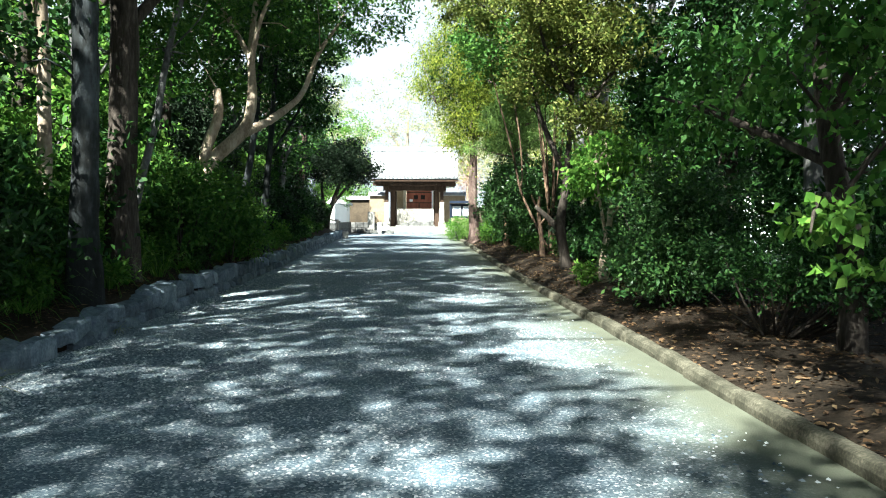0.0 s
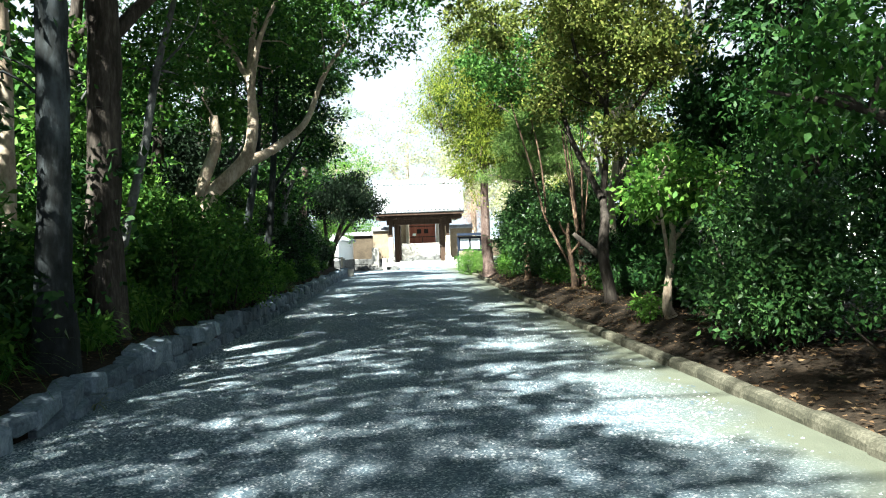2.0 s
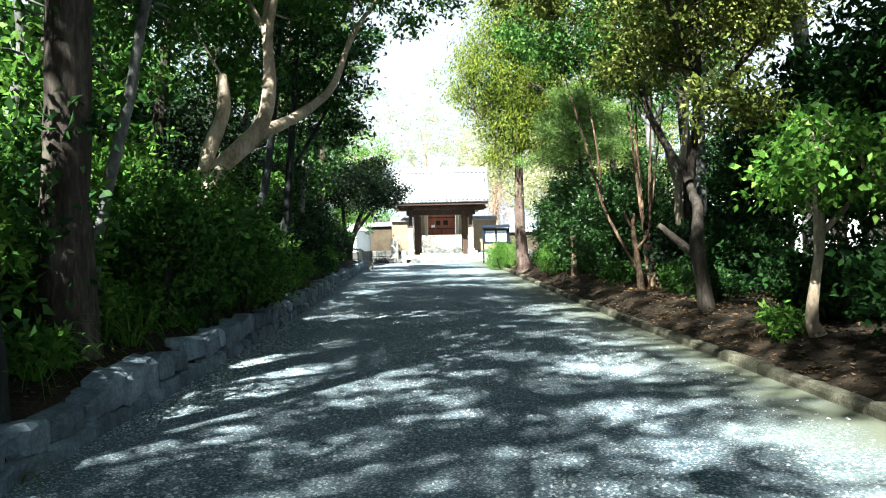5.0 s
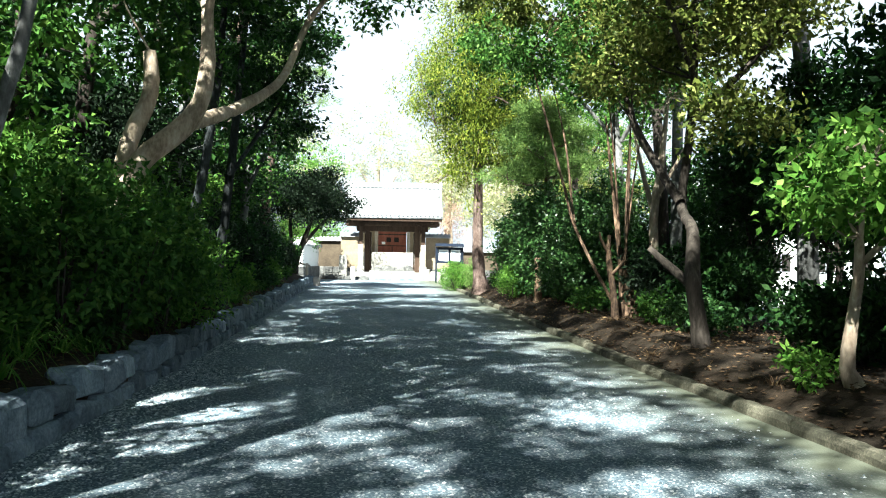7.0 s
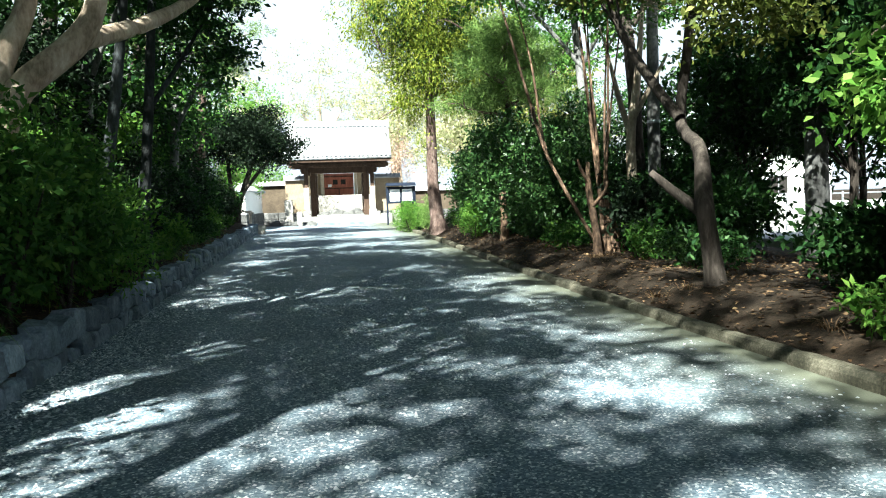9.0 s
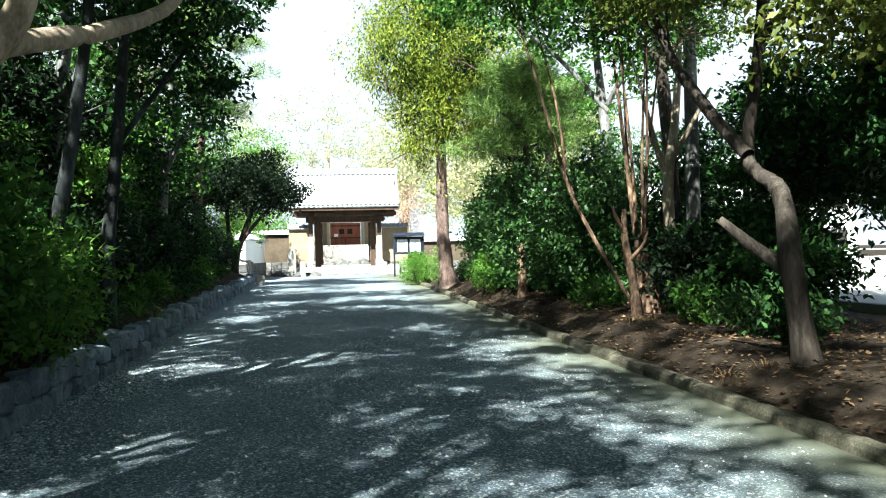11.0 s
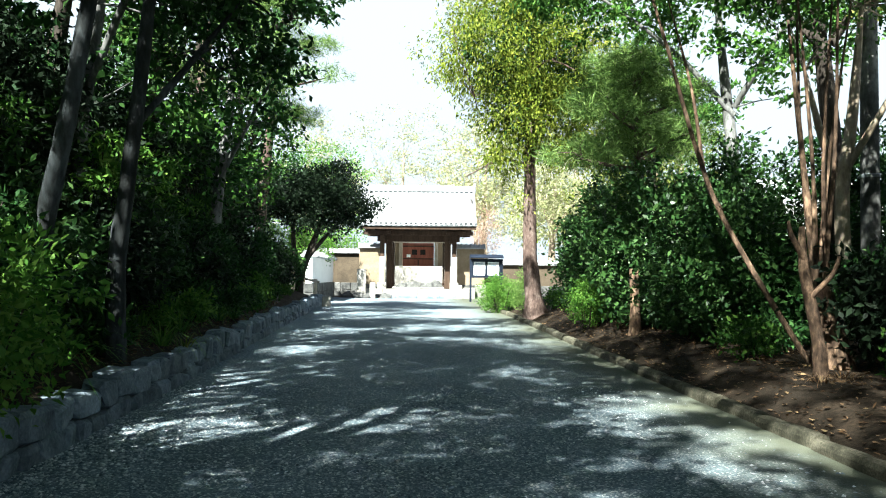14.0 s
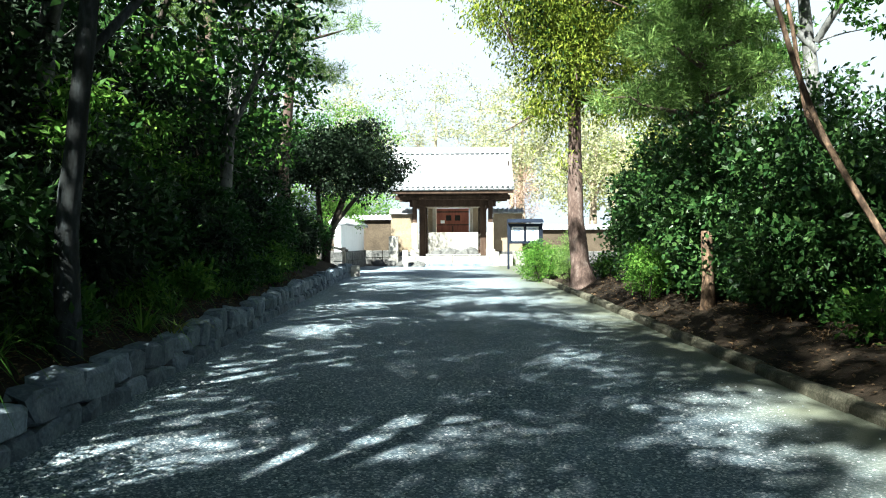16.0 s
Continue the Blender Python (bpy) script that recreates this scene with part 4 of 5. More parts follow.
for k, (x, y, h) in enumerate(((-8.2, -13.0, 10.2), (-8.6, -10.2, 10.0), (-8.1, -7.4, 10.4), (-8.5, -4.6, 10.0), (-8.2, -1.8, 10.4), (-8.7, 1.0, 10.2), (-8.3, 3.8, 10.5), (-8.6, 6.6, 10.2), (-8.2, 9.4, 10.6), (-8.6, 12.2, 10.4), (-8.3, 15.0, 10.2), (-8.5, 18.0, 10.0), (-8.2, 22.4, 10.0), (-8.3, 26.4, 10.0), (-8.6, 34.6, 10.0))):
    b = gz(x, y)
    far = y > 30
    tree("broadleaf_tree", "tall tree whose crown leans over the path", "tree", x, y,
         [([0, (x + 0.1, y, b + h * 0.3), (x + 0.4, y + 0.1, b + h * 0.6), (x + 0.9, y, b + h * 0.92)], [0.20, 0.16, 0.12, 0.03]),
          ([(x + 0.3, y, b + h * 0.5), (x + 1.6, y + 0.4, b + h * 0.66), (x + 3.0, y + 0.6, b + h * 0.76)] + ([] if far else [(x + 5.4, y + 0.4, b + h * 0.84), (x + 7.6, y, b + h * 0.88)]), [0.10, 0.08, 0.05] + ([] if far else [0.035, 0.012])),
          ([(x + 0.3, y, b + h * 0.55), (x + 0.2, y + 0.8, b + h * 0.68), (x + 0.4, y + 1.5, b + h * 0.78)], [0.07, 0.05, 0.02])],
         [(x + 1.7, y, b + h * 0.84, 1.5, 1.8, h * 0.08), (x + 3.4, y + 0.4, b + h * 0.82, 1.6, 1.8, h * 0.07)] + ([] if far else ([] if 4 < y < 8 else [(x + 1.0, y + 0.4, b + h * 0.72, 1.3, 1.7, 0.7)]) + ([] if y in (-1.8, 1.0) else [(x + 5.5, y + 0.3, b + h * 0.87, 1.7, 1.9, 0.7)])) + ([(x + 7.6, y - 0.2, b + h * 0.9, 1.6, 1.9, 0.7)] if y < 30 and y != 15.0 else []),
         80 if far else 320 if y < -3 else 210 if y < 5 or y > 14 else 140, 34, 0.18, (DARK_LEAF, MID_LEAF)[k % 2], 0.19, 0.10, BARK, group="trees leaning over the path")

# the wood goes on, dark, behind the bank; unseen trees added behind the start block sky light
for k in range(17):
    x, y = (-11.6 - 1.6 * (k % 2), -9.0 + 3.3 * k) if k < 14 else (-6.5 + 5.0 * (k - 14), -17.0 - k % 2)
    b, h = gz(x, y), 6.5 + 1.3 * (k % 3)
    tree("broadleaf_tree", "dense evergreen tree in the dark wood behind the bank", "tree", x, y,
         [([0, (x, y, b + h * 0.4), (x + 0.2, y, b + h * 0.9)], [0.18, 0.13, 0.03])],
         [(x, y, b + 1.6, 1.9, 2.1, 1.6), (x + 0.3, y, b + h * 0.6, 2.1, 2.2, h * 0.3)], 150, 18, 0.34, DARK_LEAF, 0.36, 0.2, group="trees in the wood")

# shrubs along the bank
for k in range(34):
    y = 4.2 + k * 1.12 + rng.uniform(-0.3, 0.3)
    x = WALL_U + SLANT * y - 1.3 - rng.uniform(0, 0.5)
    h = rng.uniform(1.0, 1.8) * (1.0 if y < 12 else 1.25)
    # between y 9 and 19 lighter greens stand in for sunlight on the leaves
    leaf = (FRESH_LEAF, MID_LEAF)[k % 2] if 9 < y < 19 else (DARK_LEAF, SHADE_LEAF, DARK_LEAF, GLOSSY_LEAF)[k % 4]
    shrub("dense dark evergreen shrub on the bank above the stone wall", x, y, [(0, 0, h * 0.55, 0.75, 0.8, h * 0.5), (0.35, 0.5, h * 0.4, 0.5, 0.5, h * 0.38)], 95, 30, 0.12, leaf, 0.13, 0.048, group="shrubs on the bank")
for k in range(28):
    y = 5.5 + k * 1.3 + rng.uniform(-0.3, 0.3)
    x = WALL_U + SLANT * y - 2.5 - rng.uniform(0, 0.8)
    h = rng.uniform(3.0, 4.4) if y > 22.5 else rng.uniform(1.9, 2.5) if y > 18.5 else rng.uniform(1.2, 1.7) if y > 9 else rng.uniform(1.9, 2.4)
    # from y 19 on, the near-black leaf colour paints the bank's shade
    shrub("tall dark evergreen shrub under the trees", x, y, [(0, 0, h * 0.6, 1.0, 1.0, h * 0.45), (0.4, 0.5, h * 0.8, 0.7, 0.8, h * 0.3)], 110, 30, 0.15, (MID_LEAF, GLOSSY_LEAF, DARK_LEAF, DARK_LEAF)[k % 4] if y < 19 else SHADE_LEAF, 0.13, 0.055, group="tall shrubs on the bank")
for k in range(62):
    y = 3.4 + k * 0.56 + rng.uniform(-0.25, 0.25)
    x = WALL_U + SLANT * y - 0.6 - rng.uniform(0, 0.9)
    h = rng.uniform(0.25, 0.65)
    shrub("low leafy undergrowth plant above the stone wall", x, y, [(0, 0, h * 0.5, 0.34, 0.42, h * 0.5)], 46, 20, 0.09, (DARK_LEAF, MID_LEAF, FRESH_LEAF)[k % 3], 0.10, 0.04, 3, name="undergrowth_plant", group="undergrowth on the bank")
shrub("sunlit fresh green shrub on the bank", -4.75, 18.3, [(0, 0, 0.8, 0.7, 0.8, 0.7)], 120, 34, 0.12, FRESH_LEAF, 0.08, 0.035, z=gz(-4.75, 18.3))
for x, y, h in ((-4.85, 15.5, 2.1), (-4.75, 16.9, 1.9), (-5.1, 14.4, 1.9)):
    shrub("leafy shrub hiding the foot of the leaning tree", x, y, [(0, 0, h * 0.55, 0.6, 0.7, h * 0.45)], 130, 34, 0.13, MID_LEAF, 0.10, 0.048, 7, group="shrubs round the leaning tree")
shrub("sunlit yellow-green shrub behind the pale trunk", -6.2, 15.4, [(0, 0, 1.3, 0.6, 0.7, 0.7)], 90, 34, 0.12, FRESH_LEAF, 0.09, 0.04)


for k in range(16):
    y = 8.0 + k * 1.55 + rng.uniform(-0.4, 0.4)
    x = WALL_U + SLANT * y - 1.5 - rng.uniform(0, 0.7)
    h = rng.uniform(1.4, 2.3)
    lean = rng.uniform(-0.1, 0.45)
    shrub("loose upright young tree reaching out of the bank shrubs", x, y, [(lean * 0.5, 0, h * 0.7, 0.3, 0.35, h * 0.25), (lean, 0.1, h, 0.35, 0.4, 0.3), (lean * 1.2, -0.3, h * 0.8, 0.25, 0.3, 0.2)], 46, 22, 0.12, (FRESH_LEAF, MID_LEAF)[k % 2], 0.12, 0.045, 9, hang=0.4, name="young_tree", group="young trees on the bank")


def tuft(label, x, y, n, length, leaf, spread=0.12, width=0.022, name="grass_tuft", group="grass tufts on the bank"):
    """Arching blades from one root."""
    z = gz(x, y)
    a = rng.uniform(0, 2 * math.pi, n)
    t = np.linspace(0, 1, 5)[None, :, None]
    d = np.stack([np.cos(a), np.sin(a), np.zeros(n)], 1)[:, None]
    s = np.stack([-np.sin(a), np.cos(a), np.zeros(n)], 1)[:, None]
    L = length * rng.uniform(0.6, 1.2, n)[:, None, None]
    out, up = rng.uniform(0.35, 0.95, n)[:, None, None], rng.uniform(0.5, 1.0, n)[:, None, None]
    mid = d * spread * rng.uniform(0, 1, n)[:, None, None] + d * L * out * t ** 1.3 + np.array([0, 0, 1.0]) * L * (up * t - 0.75 * t ** 2.3)
    w = width * (1 - t * 0.92) * 0.5
    v = np.stack([mid - s * w, mid + s * w], 2).reshape(n, 10, 3)
    f = np.array([(2 * i, 2 * i + 1, 2 * i + 3, 2 * i + 2) for i in range(4)])
    f = (np.arange(n)[:, None, None] * 10 + f[None]).reshape(-1, 4)
    ob = tagged(new(name, mesh_of(name, v.reshape(-1, 3), f, leaf)), label, "grass", group)
    ob.matrix_basis = pose(x, y, z)
    return ob


for k in range(70):
    y = 3.0 + k * 0.42 + rng.uniform(-0.25, 0.25)
    x = WALL_U + SLANT * y - rng.uniform(0.4, 0.95)
    tuft("arching dark green grass blades on the bank", x, y, 40, rng.uniform(0.6, 1.15), (MID_LEAF, FRESH_LEAF, MID_LEAF, FRESH_LEAF)[k % 4])
for x, y in ((-3.95, 6.4), (-4.2, 9.6), (-4.9, 16.9), (-5.0, 19.3), (-5.0, 24.0)):
    tuft("yellowing dry arching grass blades", x, y, 16, 0.7, OLIVE_LEAF)

# ---- trees and shrubs east of the kerb ----
for x, y, n in ((2.2, 17.5, 40), (2.45, 17.2, 30), (2.5, 14.4, 36), (2.85, 14.2, 30), (2.6, 21.2, 34), (3.0, 21.5, 40), (2.4, 23.6, 30)):
    tuft("dry straw-coloured grass on the raised soil", x, y, n, 0.28, LITTER, 0.15, 0.014, group="dry grass beside the kerb")
for k in range(22):
    y = 15.6 + k * 0.92 + rng.uniform(-0.3, 0.3)
    x = KERB_U + SLANT * y + 0.9 + rng.uniform(0, 1.0)
    if min(abs(y - 17.0), abs(y - 21.9)) > 0.7:
        shrub("low dark undergrowth plant on the raised soil", x, y, [(0, 0, 0.3, 0.36, 0.36, 0.28)], 40, 20, 0.09, (DARK_LEAF, GLOSSY_LEAF, MID_LEAF)[k % 3], 0.09, 0.04, 4, name="undergrowth_plant", group="undergrowth beside the kerb")
shrub("small fresh green plant at the sapling's foot", 2.62, 13.95, [(0, 0, 0.22, 0.22, 0.22, 0.18)], 34, 14, 0.06, FRESH_LEAF, 0.09, 0.035, 4)
tree("broadleaf_tree", "low-branched broad-leaved tree with bright hanging leaves", "tree", 4.0, 7.4,
     [([0, (3.95, 7.4, 1.2), (3.8, 7.6, 2.4), (3.7, 7.8, 4.2), (3.6, 8.0, 6.0)], [0.15, 0.12, 0.10, 0.07, 0.03]),
      ([(3.95, 7.4, 1.1), (3.3, 6.4, 1.6), (2.75, 5.6, 1.65), (2.5, 5.2, 1.4)], [0.06, 0.04, 0.02, 0.008]),
      ([(3.85, 7.5, 2.0), (3.2, 8.6, 2.6), (2.7, 9.6, 3.0)], [0.06, 0.04, 0.015]),
      ([(3.8, 7.6, 2.5), (3.6, 6.4, 3.2), (3.3, 5.6, 3.6)], [0.06, 0.04, 0.015])],
     [(3.8, 7.4, 3.2, 1.2, 1.6, 1.2), (3.6, 6.0, 3.4, 0.9, 1.0, 0.8), (3.1, 9.2, 2.9, 0.7, 0.9, 0.7), (3.6, 8.0, 5.6, 1.6, 1.8, 1.1), (4.4, 6.2, 2.2, 0.9, 0.9, 0.7)], 360, 24, 0.17, BROAD_LEAF, 0.11, 0.068, BARK, 34, hang=0.5, lift=0.7,
     extra=[(FRESH_LEAF, [(2.75, 5.5, 1.5, 0.35, 0.4, 0.12), (2.8, 5.3, 1.15, 0.3, 0.3, 0.08)], 22, 10, 0.08, 0.10, 0.07)])
shrub("large dense evergreen shrub beside the kerb", 3.15, 10.4, [(0, 0, 1.2, 0.85, 0.9, 0.95), (0.5, 0.6, 0.9, 0.8, 0.8, 0.8), (-0.2, -0.2, 0.7, 0.75, 0.8, 0.6)], 420, 38, 0.12, GLOSSY_LEAF, 0.075, 0.035, 12)
shrub("low spreading dark shrub with bare lower twigs", 3.6, 8.3, [(0, 0, 0.75, 0.9, 0.8, 0.4), (0.5, -0.8, 0.7, 0.8, 0.8, 0.4)], 240, 34, 0.12, DARK_LEAF, 0.06, 0.03, 26)
tree("dark_conifer", "tall dense dark conifer behind the shrubs", "tree", 4.9, 13.2,
     [([0, (4.9, 13.2, 3), (4.9, 13.2, 8.5)], [0.20, 0.15, 0.04])],
     [(4.9, 13.2, 2.6, 1.2, 1.3, 1.6), (4.8, 13.2, 4.8, 1.35, 1.4, 1.6), (4.9, 13.2, 7.2, 1.2, 1.2, 1.8)], 560, 40, 0.18, DARK_LEAF, 0.13, 0.05, hang=0.4)
tree("sapling", "small tree with a sunlit white trunk and fresh leaves", "tree", 2.95, 13.55,
     [([0, (2.85, 13.65, 0.5), (2.9, 13.65, 1.0), (3.0, 13.7, 1.7), (2.9, 13.8, 2.9)], [0.11, 0.075, 0.06, 0.045, 0.015]),
      ([(2.92, 13.65, 1.1), (2.7, 13.2, 1.8), (2.55, 12.9, 2.4)], [0.035, 0.025, 0.01]),
      ([(2.98, 13.7, 1.5), (3.4, 13.4, 2.1), (3.7, 13.2, 2.5)], [0.035, 0.025, 0.01])],
     [(2.9, 13.7, 2.4, 0.75, 0.8, 0.65), (3.5, 13.4, 2.2, 0.7, 0.7, 0.6), (2.6, 12.9, 2.3, 0.35, 0.4, 0.4)], 130, 20, 0.13, FRESH_LEAF, 0.11, 0.065, PALE_BARK, 22, hang=0.4,
     extra=[(DARK_LEAF, [(3.6, 14.2, 1.9, 0.7, 0.8, 0.9)], 90, 30, 0.13, 0.09, 0.04)])
tree("gnarled_tree", "gnarled old tree with pruned stubs and a high olive crown", "tree", 2.75, 17.0,
     [([0, (2.7, 17.0, 0.7), (2.6, 17.0, 1.3), (2.75, 17.4, 2.0), (2.95, 18.4, 2.5), (3.0, 18.2, 3.6), (3.0, 18.0, 5.2), (2.9, 18.0, 7.0)], [0.165, 0.115, 0.11, 0.09, 0.075, 0.065, 0.05, 0.022]),
      ([(2.62, 17.0, 1.2), (2.35, 17.3, 1.5), (2.1, 17.4, 1.75)], [0.075, 0.06, 0.04]),
      ([(2.9, 18.3, 2.5), (2.75, 18.9, 3.1), (2.5, 19.4, 3.9), (2.2, 19.6, 5.0)], [0.08, 0.07, 0.06, 0.03]),
      ([(3.0, 18.1, 3.8), (3.8, 17.6, 4.7), (4.3, 17.3, 5.8)], [0.06, 0.045, 0.02]),
      ([(3.0, 18.0, 4.4), (2.3, 17.2, 5.2), (2.0, 16.6, 6.0)], [0.05, 0.04, 0.015])],
     [(2.9, 17.9, 5.4, 1.5, 1.7, 0.9), (2.4, 19.2, 4.9, 1.0, 1.0, 0.6), (3.9, 17.4, 5.6, 1.1, 1.2, 0.8), (2.9, 18, 7.0, 1.5, 1.6, 1.0), (2.2, 17, 6.1, 0.8, 0.9, 0.6), (3.2, 17.0, 3.6, 0.8, 0.8, 0.4)], 520, 36, 0.17, OLIVE_LEAF, 0.11, 0.055, BARK, 40)
tree("multi_stemmed_tree", "multi-stemmed tree with a flared sunlit orange-brown base", "tree", 3.3, 22.3,
     [([0, (3.25, 22.3, 0.5), (3.15, 22.3, 1.3), (2.95, 22.2, 2.6), (2.7, 22.1, 4.6)], [0.32, 0.20, 0.065, 0.04, 0.015])] +
     [([(3.3 + dx, 22.3 + dy, -0.02), (3.25 + dx * 0.6, 22.3 + dy * 0.6, 0.6), (3.15 + dx * 0.3, 22.3 + dy * 0.4, 1.5), (3.1 + ex * 0.5, 22.2 + ey, 3.0), (3.05 + ex, 22.1 + ey, 5.0)], [0.11, 0.08, 0.036, 0.023, 0.01])
      for dx, dy, ex, ey in ((0.3, -0.1, 0.25, 0.1), (-0.22, -0.18, -0.35, -0.2), (0.1, -0.28, 0.1, -0.3), (0.25, 0.2, 0.6, 0.3), (-0.05, 0.2, -0.1, 0.3))] +
     [([(3.35, 22.5, 0.1), (2.42, 23.15, 2.1), (2.2, 23.8, 3.3), (1.75, 23.9, 5.0), (1.4, 24.1, 6.4)], [0.042, 0.036, 0.032, 0.024, 0.01]),
      ([(2.35, 23.3, 2.4), (2.5, 24.3, 3.0), (2.4, 24.6, 4.4), (2.1, 24.9, 6.0)], [0.034, 0.03, 0.024, 0.01])],
     [(3.0, 22.2, 5.4, 1.3, 1.3, 0.7), (1.7, 24.1, 6.4, 1.1, 1.1, 0.6), (3.4, 22.5, 6.8, 1.8, 1.8, 1.0)], 300, 30, 0.18, MID_LEAF, 0.11, 0.055, BROWN_BARK, 40)
tree("dead_stem", "bare broken dead stem standing before the stems", "stump", 2.82, 21.6,
     [([0, (2.8, 21.65, 0.8), (2.72, 21.8, 1.6), (2.75, 21.9, 2.1)], [0.10, 0.07, 0.06, 0.03]),
      ([(2.74, 21.8, 1.7), (2.55, 21.75, 2.0), (2.5, 21.7, 2.15)], [0.04, 0.03, 0.015]),
      ([(2.76, 21.7, 1.3), (2.95, 21.6, 1.55), (3.0, 21.55, 1.75)], [0.035, 0.03, 0.02])], [], 0, 0, 0, None, 0, 0, BROWN_BARK)
tree("pale_forked_tree", "pale forked tree with smooth bare limbs", "tree", 4.45, 24.0,
     [([0, (4.4, 24.0, 1.5), (4.4, 24.0, 2.8), (4.55, 24.0, 3.9), (4.7, 24.0, 5.5)], [0.14, 0.11, 0.10, 0.08, 0.03]),
      ([(4.4, 24.0, 2.7), (4.2, 24.2, 3.6), (4.0, 24.3, 4.6)], [0.07, 0.06, 0.025]),
      ([(4.45, 24.0, 3.1), (4.8, 23.8, 3.8), (5.1, 23.7, 4.4)], [0.06, 0.05, 0.03])],
     [(4.6, 24, 5.6, 1.2, 1.2, 0.8)], 70, 26, 0.18, MID_LEAF, 0.085, 0.04, PALE_BARK)
tree("sawn_trunk", "pale sawn-off trunk standing beside dark shrubs", "stump", 2.25, 27.2,
     [([0, (2.25, 27.2, 0.9), (2.23, 27.2, 1.66)], [0.13, 0.095, 0.085])], [], 0, 0, 0, None, 0, 0, BROWN_BARK)
shrub("small bright green rounded bush beside the kerb", 1.85, 29.4, [(0, 0, 0.6, 0.42, 0.42, 0.5)], 130, 34, 0.08, FRESH_LEAF, 0.055, 0.03)
for x, y, h, w in ((3.1, 25.6, 2.6, 1.0), (2.75, 28.2, 3.2, 1.0), (4.4, 27.5, 3.4, 1.2), (2.7, 30.8, 3.3, 1.1), (4.6, 31.0, 3.4, 1.3), (2.7, 33.0, 2.8, 0.8), (4.2, 34.2, 3.0, 1.2)):
    shrub("tall glossy-leaved camellia shrub, dark within", x, y, [(0, 0, h * 0.58, w, w, h * 0.45), (-0.2, -0.4, h * 0.35, w * 0.9, w * 0.8, h * 0.32)], 360, 36, 0.15, GLOSSY_LEAF, 0.11, 0.058, 12, group="camellia shrubs")
for x, y, h in ((3.9, 15.3, 0.9), (5.4, 16.3, 0.9), (5.0, 21.2, 1.6), (4.4, 20.1, 1.2), (5.8, 23.0, 1.7), (6.4, 25.0, 1.8), (5.9, 12.0, 1.8), (5.2, 9.5, 1.6), (5.3, 26.0, 2.0), (3.5, 12.1, 1.0)):
    shrub("dark loose shrub in the strip beside the path", x, y, [(0, 0, h * 0.6, 0.8, 0.8, h * 0.45)], 170, 32, 0.16, DARK_LEAF, 0.11, 0.055, 9, group="loose shrubs by the path")
for k in range(3, 15):
    x, y = 4.0 + 0.5 * (k % 3) + rng.uniform(-0.2, 0.2) - 0.02 * k, 18.6 + 1.05 * k
    # every second shrub has the strip's shade in its leaf colour
    shrub("low dark shrub closing the strip towards the bright lot", x, y, [(0, 0, 0.75, 0.75, 0.8, 0.7)], 90, 30, 0.15, SHADE_LEAF if k % 2 else DARK_LEAF, 0.12, 0.055, 5, group="low shrubs in the strip")
for x, y, zc, r in ((4.7, 15.2, 2.9, 1.15), (6.9, 20.2, 2.9, 1.55), (7.2, 24.2, 2.9, 1.6), (6.6, 17.2, 2.8, 1.3), (6.6, 27.6, 2.6, 1.5), (6.6, 12.6, 2.9, 1.4), (5.6, 18.6, 3.3, 1.2), (5.9, 22.2, 3.0, 1.3), (7.4, 22.0, 3.1, 1.3)):
    tree("understorey_tree", "low dark-leaved tree in the strip by the path", "tree", x, y,
         [([0, (x + 0.1, y, zc * 0.5), (x, y, zc + 0.6)], [0.08, 0.06, 0.02]), ([(x + 0.08, y, zc * 0.5), (x - 0.4, y - 0.3, zc)], [0.04, 0.015])],
         [(x, y, zc, r, r, r * 0.85), (x - 0.3, y - 0.4, zc + 0.9, r * 0.8, r * 0.8, r * 0.6)], 220, 32, 0.19, DARK_LEAF, 0.13, 0.065, group="understorey trees")
pine("soft bright green pine behind the camellias", 3.6, 31.4, 5.8, -0.4, 9, PINE_LEAF, 0.12, 1.3, 0.6)
pine("soft bright green pine behind the camellias", 2.9, 28.9, 5.2, -0.2, 7, PINE_LEAF, 0.10, 1.1, 0.62)
shrub("clipped box bush, dark below and sunlit on top", 0.85, 38.6, [(0, 0, 0.62, 0.78, 0.8, 0.6)], 300, 34, 0.08, FRESH_LEAF, 0.05, 0.028)
shrub("pale young pine-like shrub before the clipped bush", 1.35, 36.6, [(0, 0, 0.6, 0.38, 0.38, 0.55), (0.05, 0, 1.05, 0.2, 0.2, 0.35)], 130, 34, 0.07, PINE_LEAF, 0.09, 0.012)
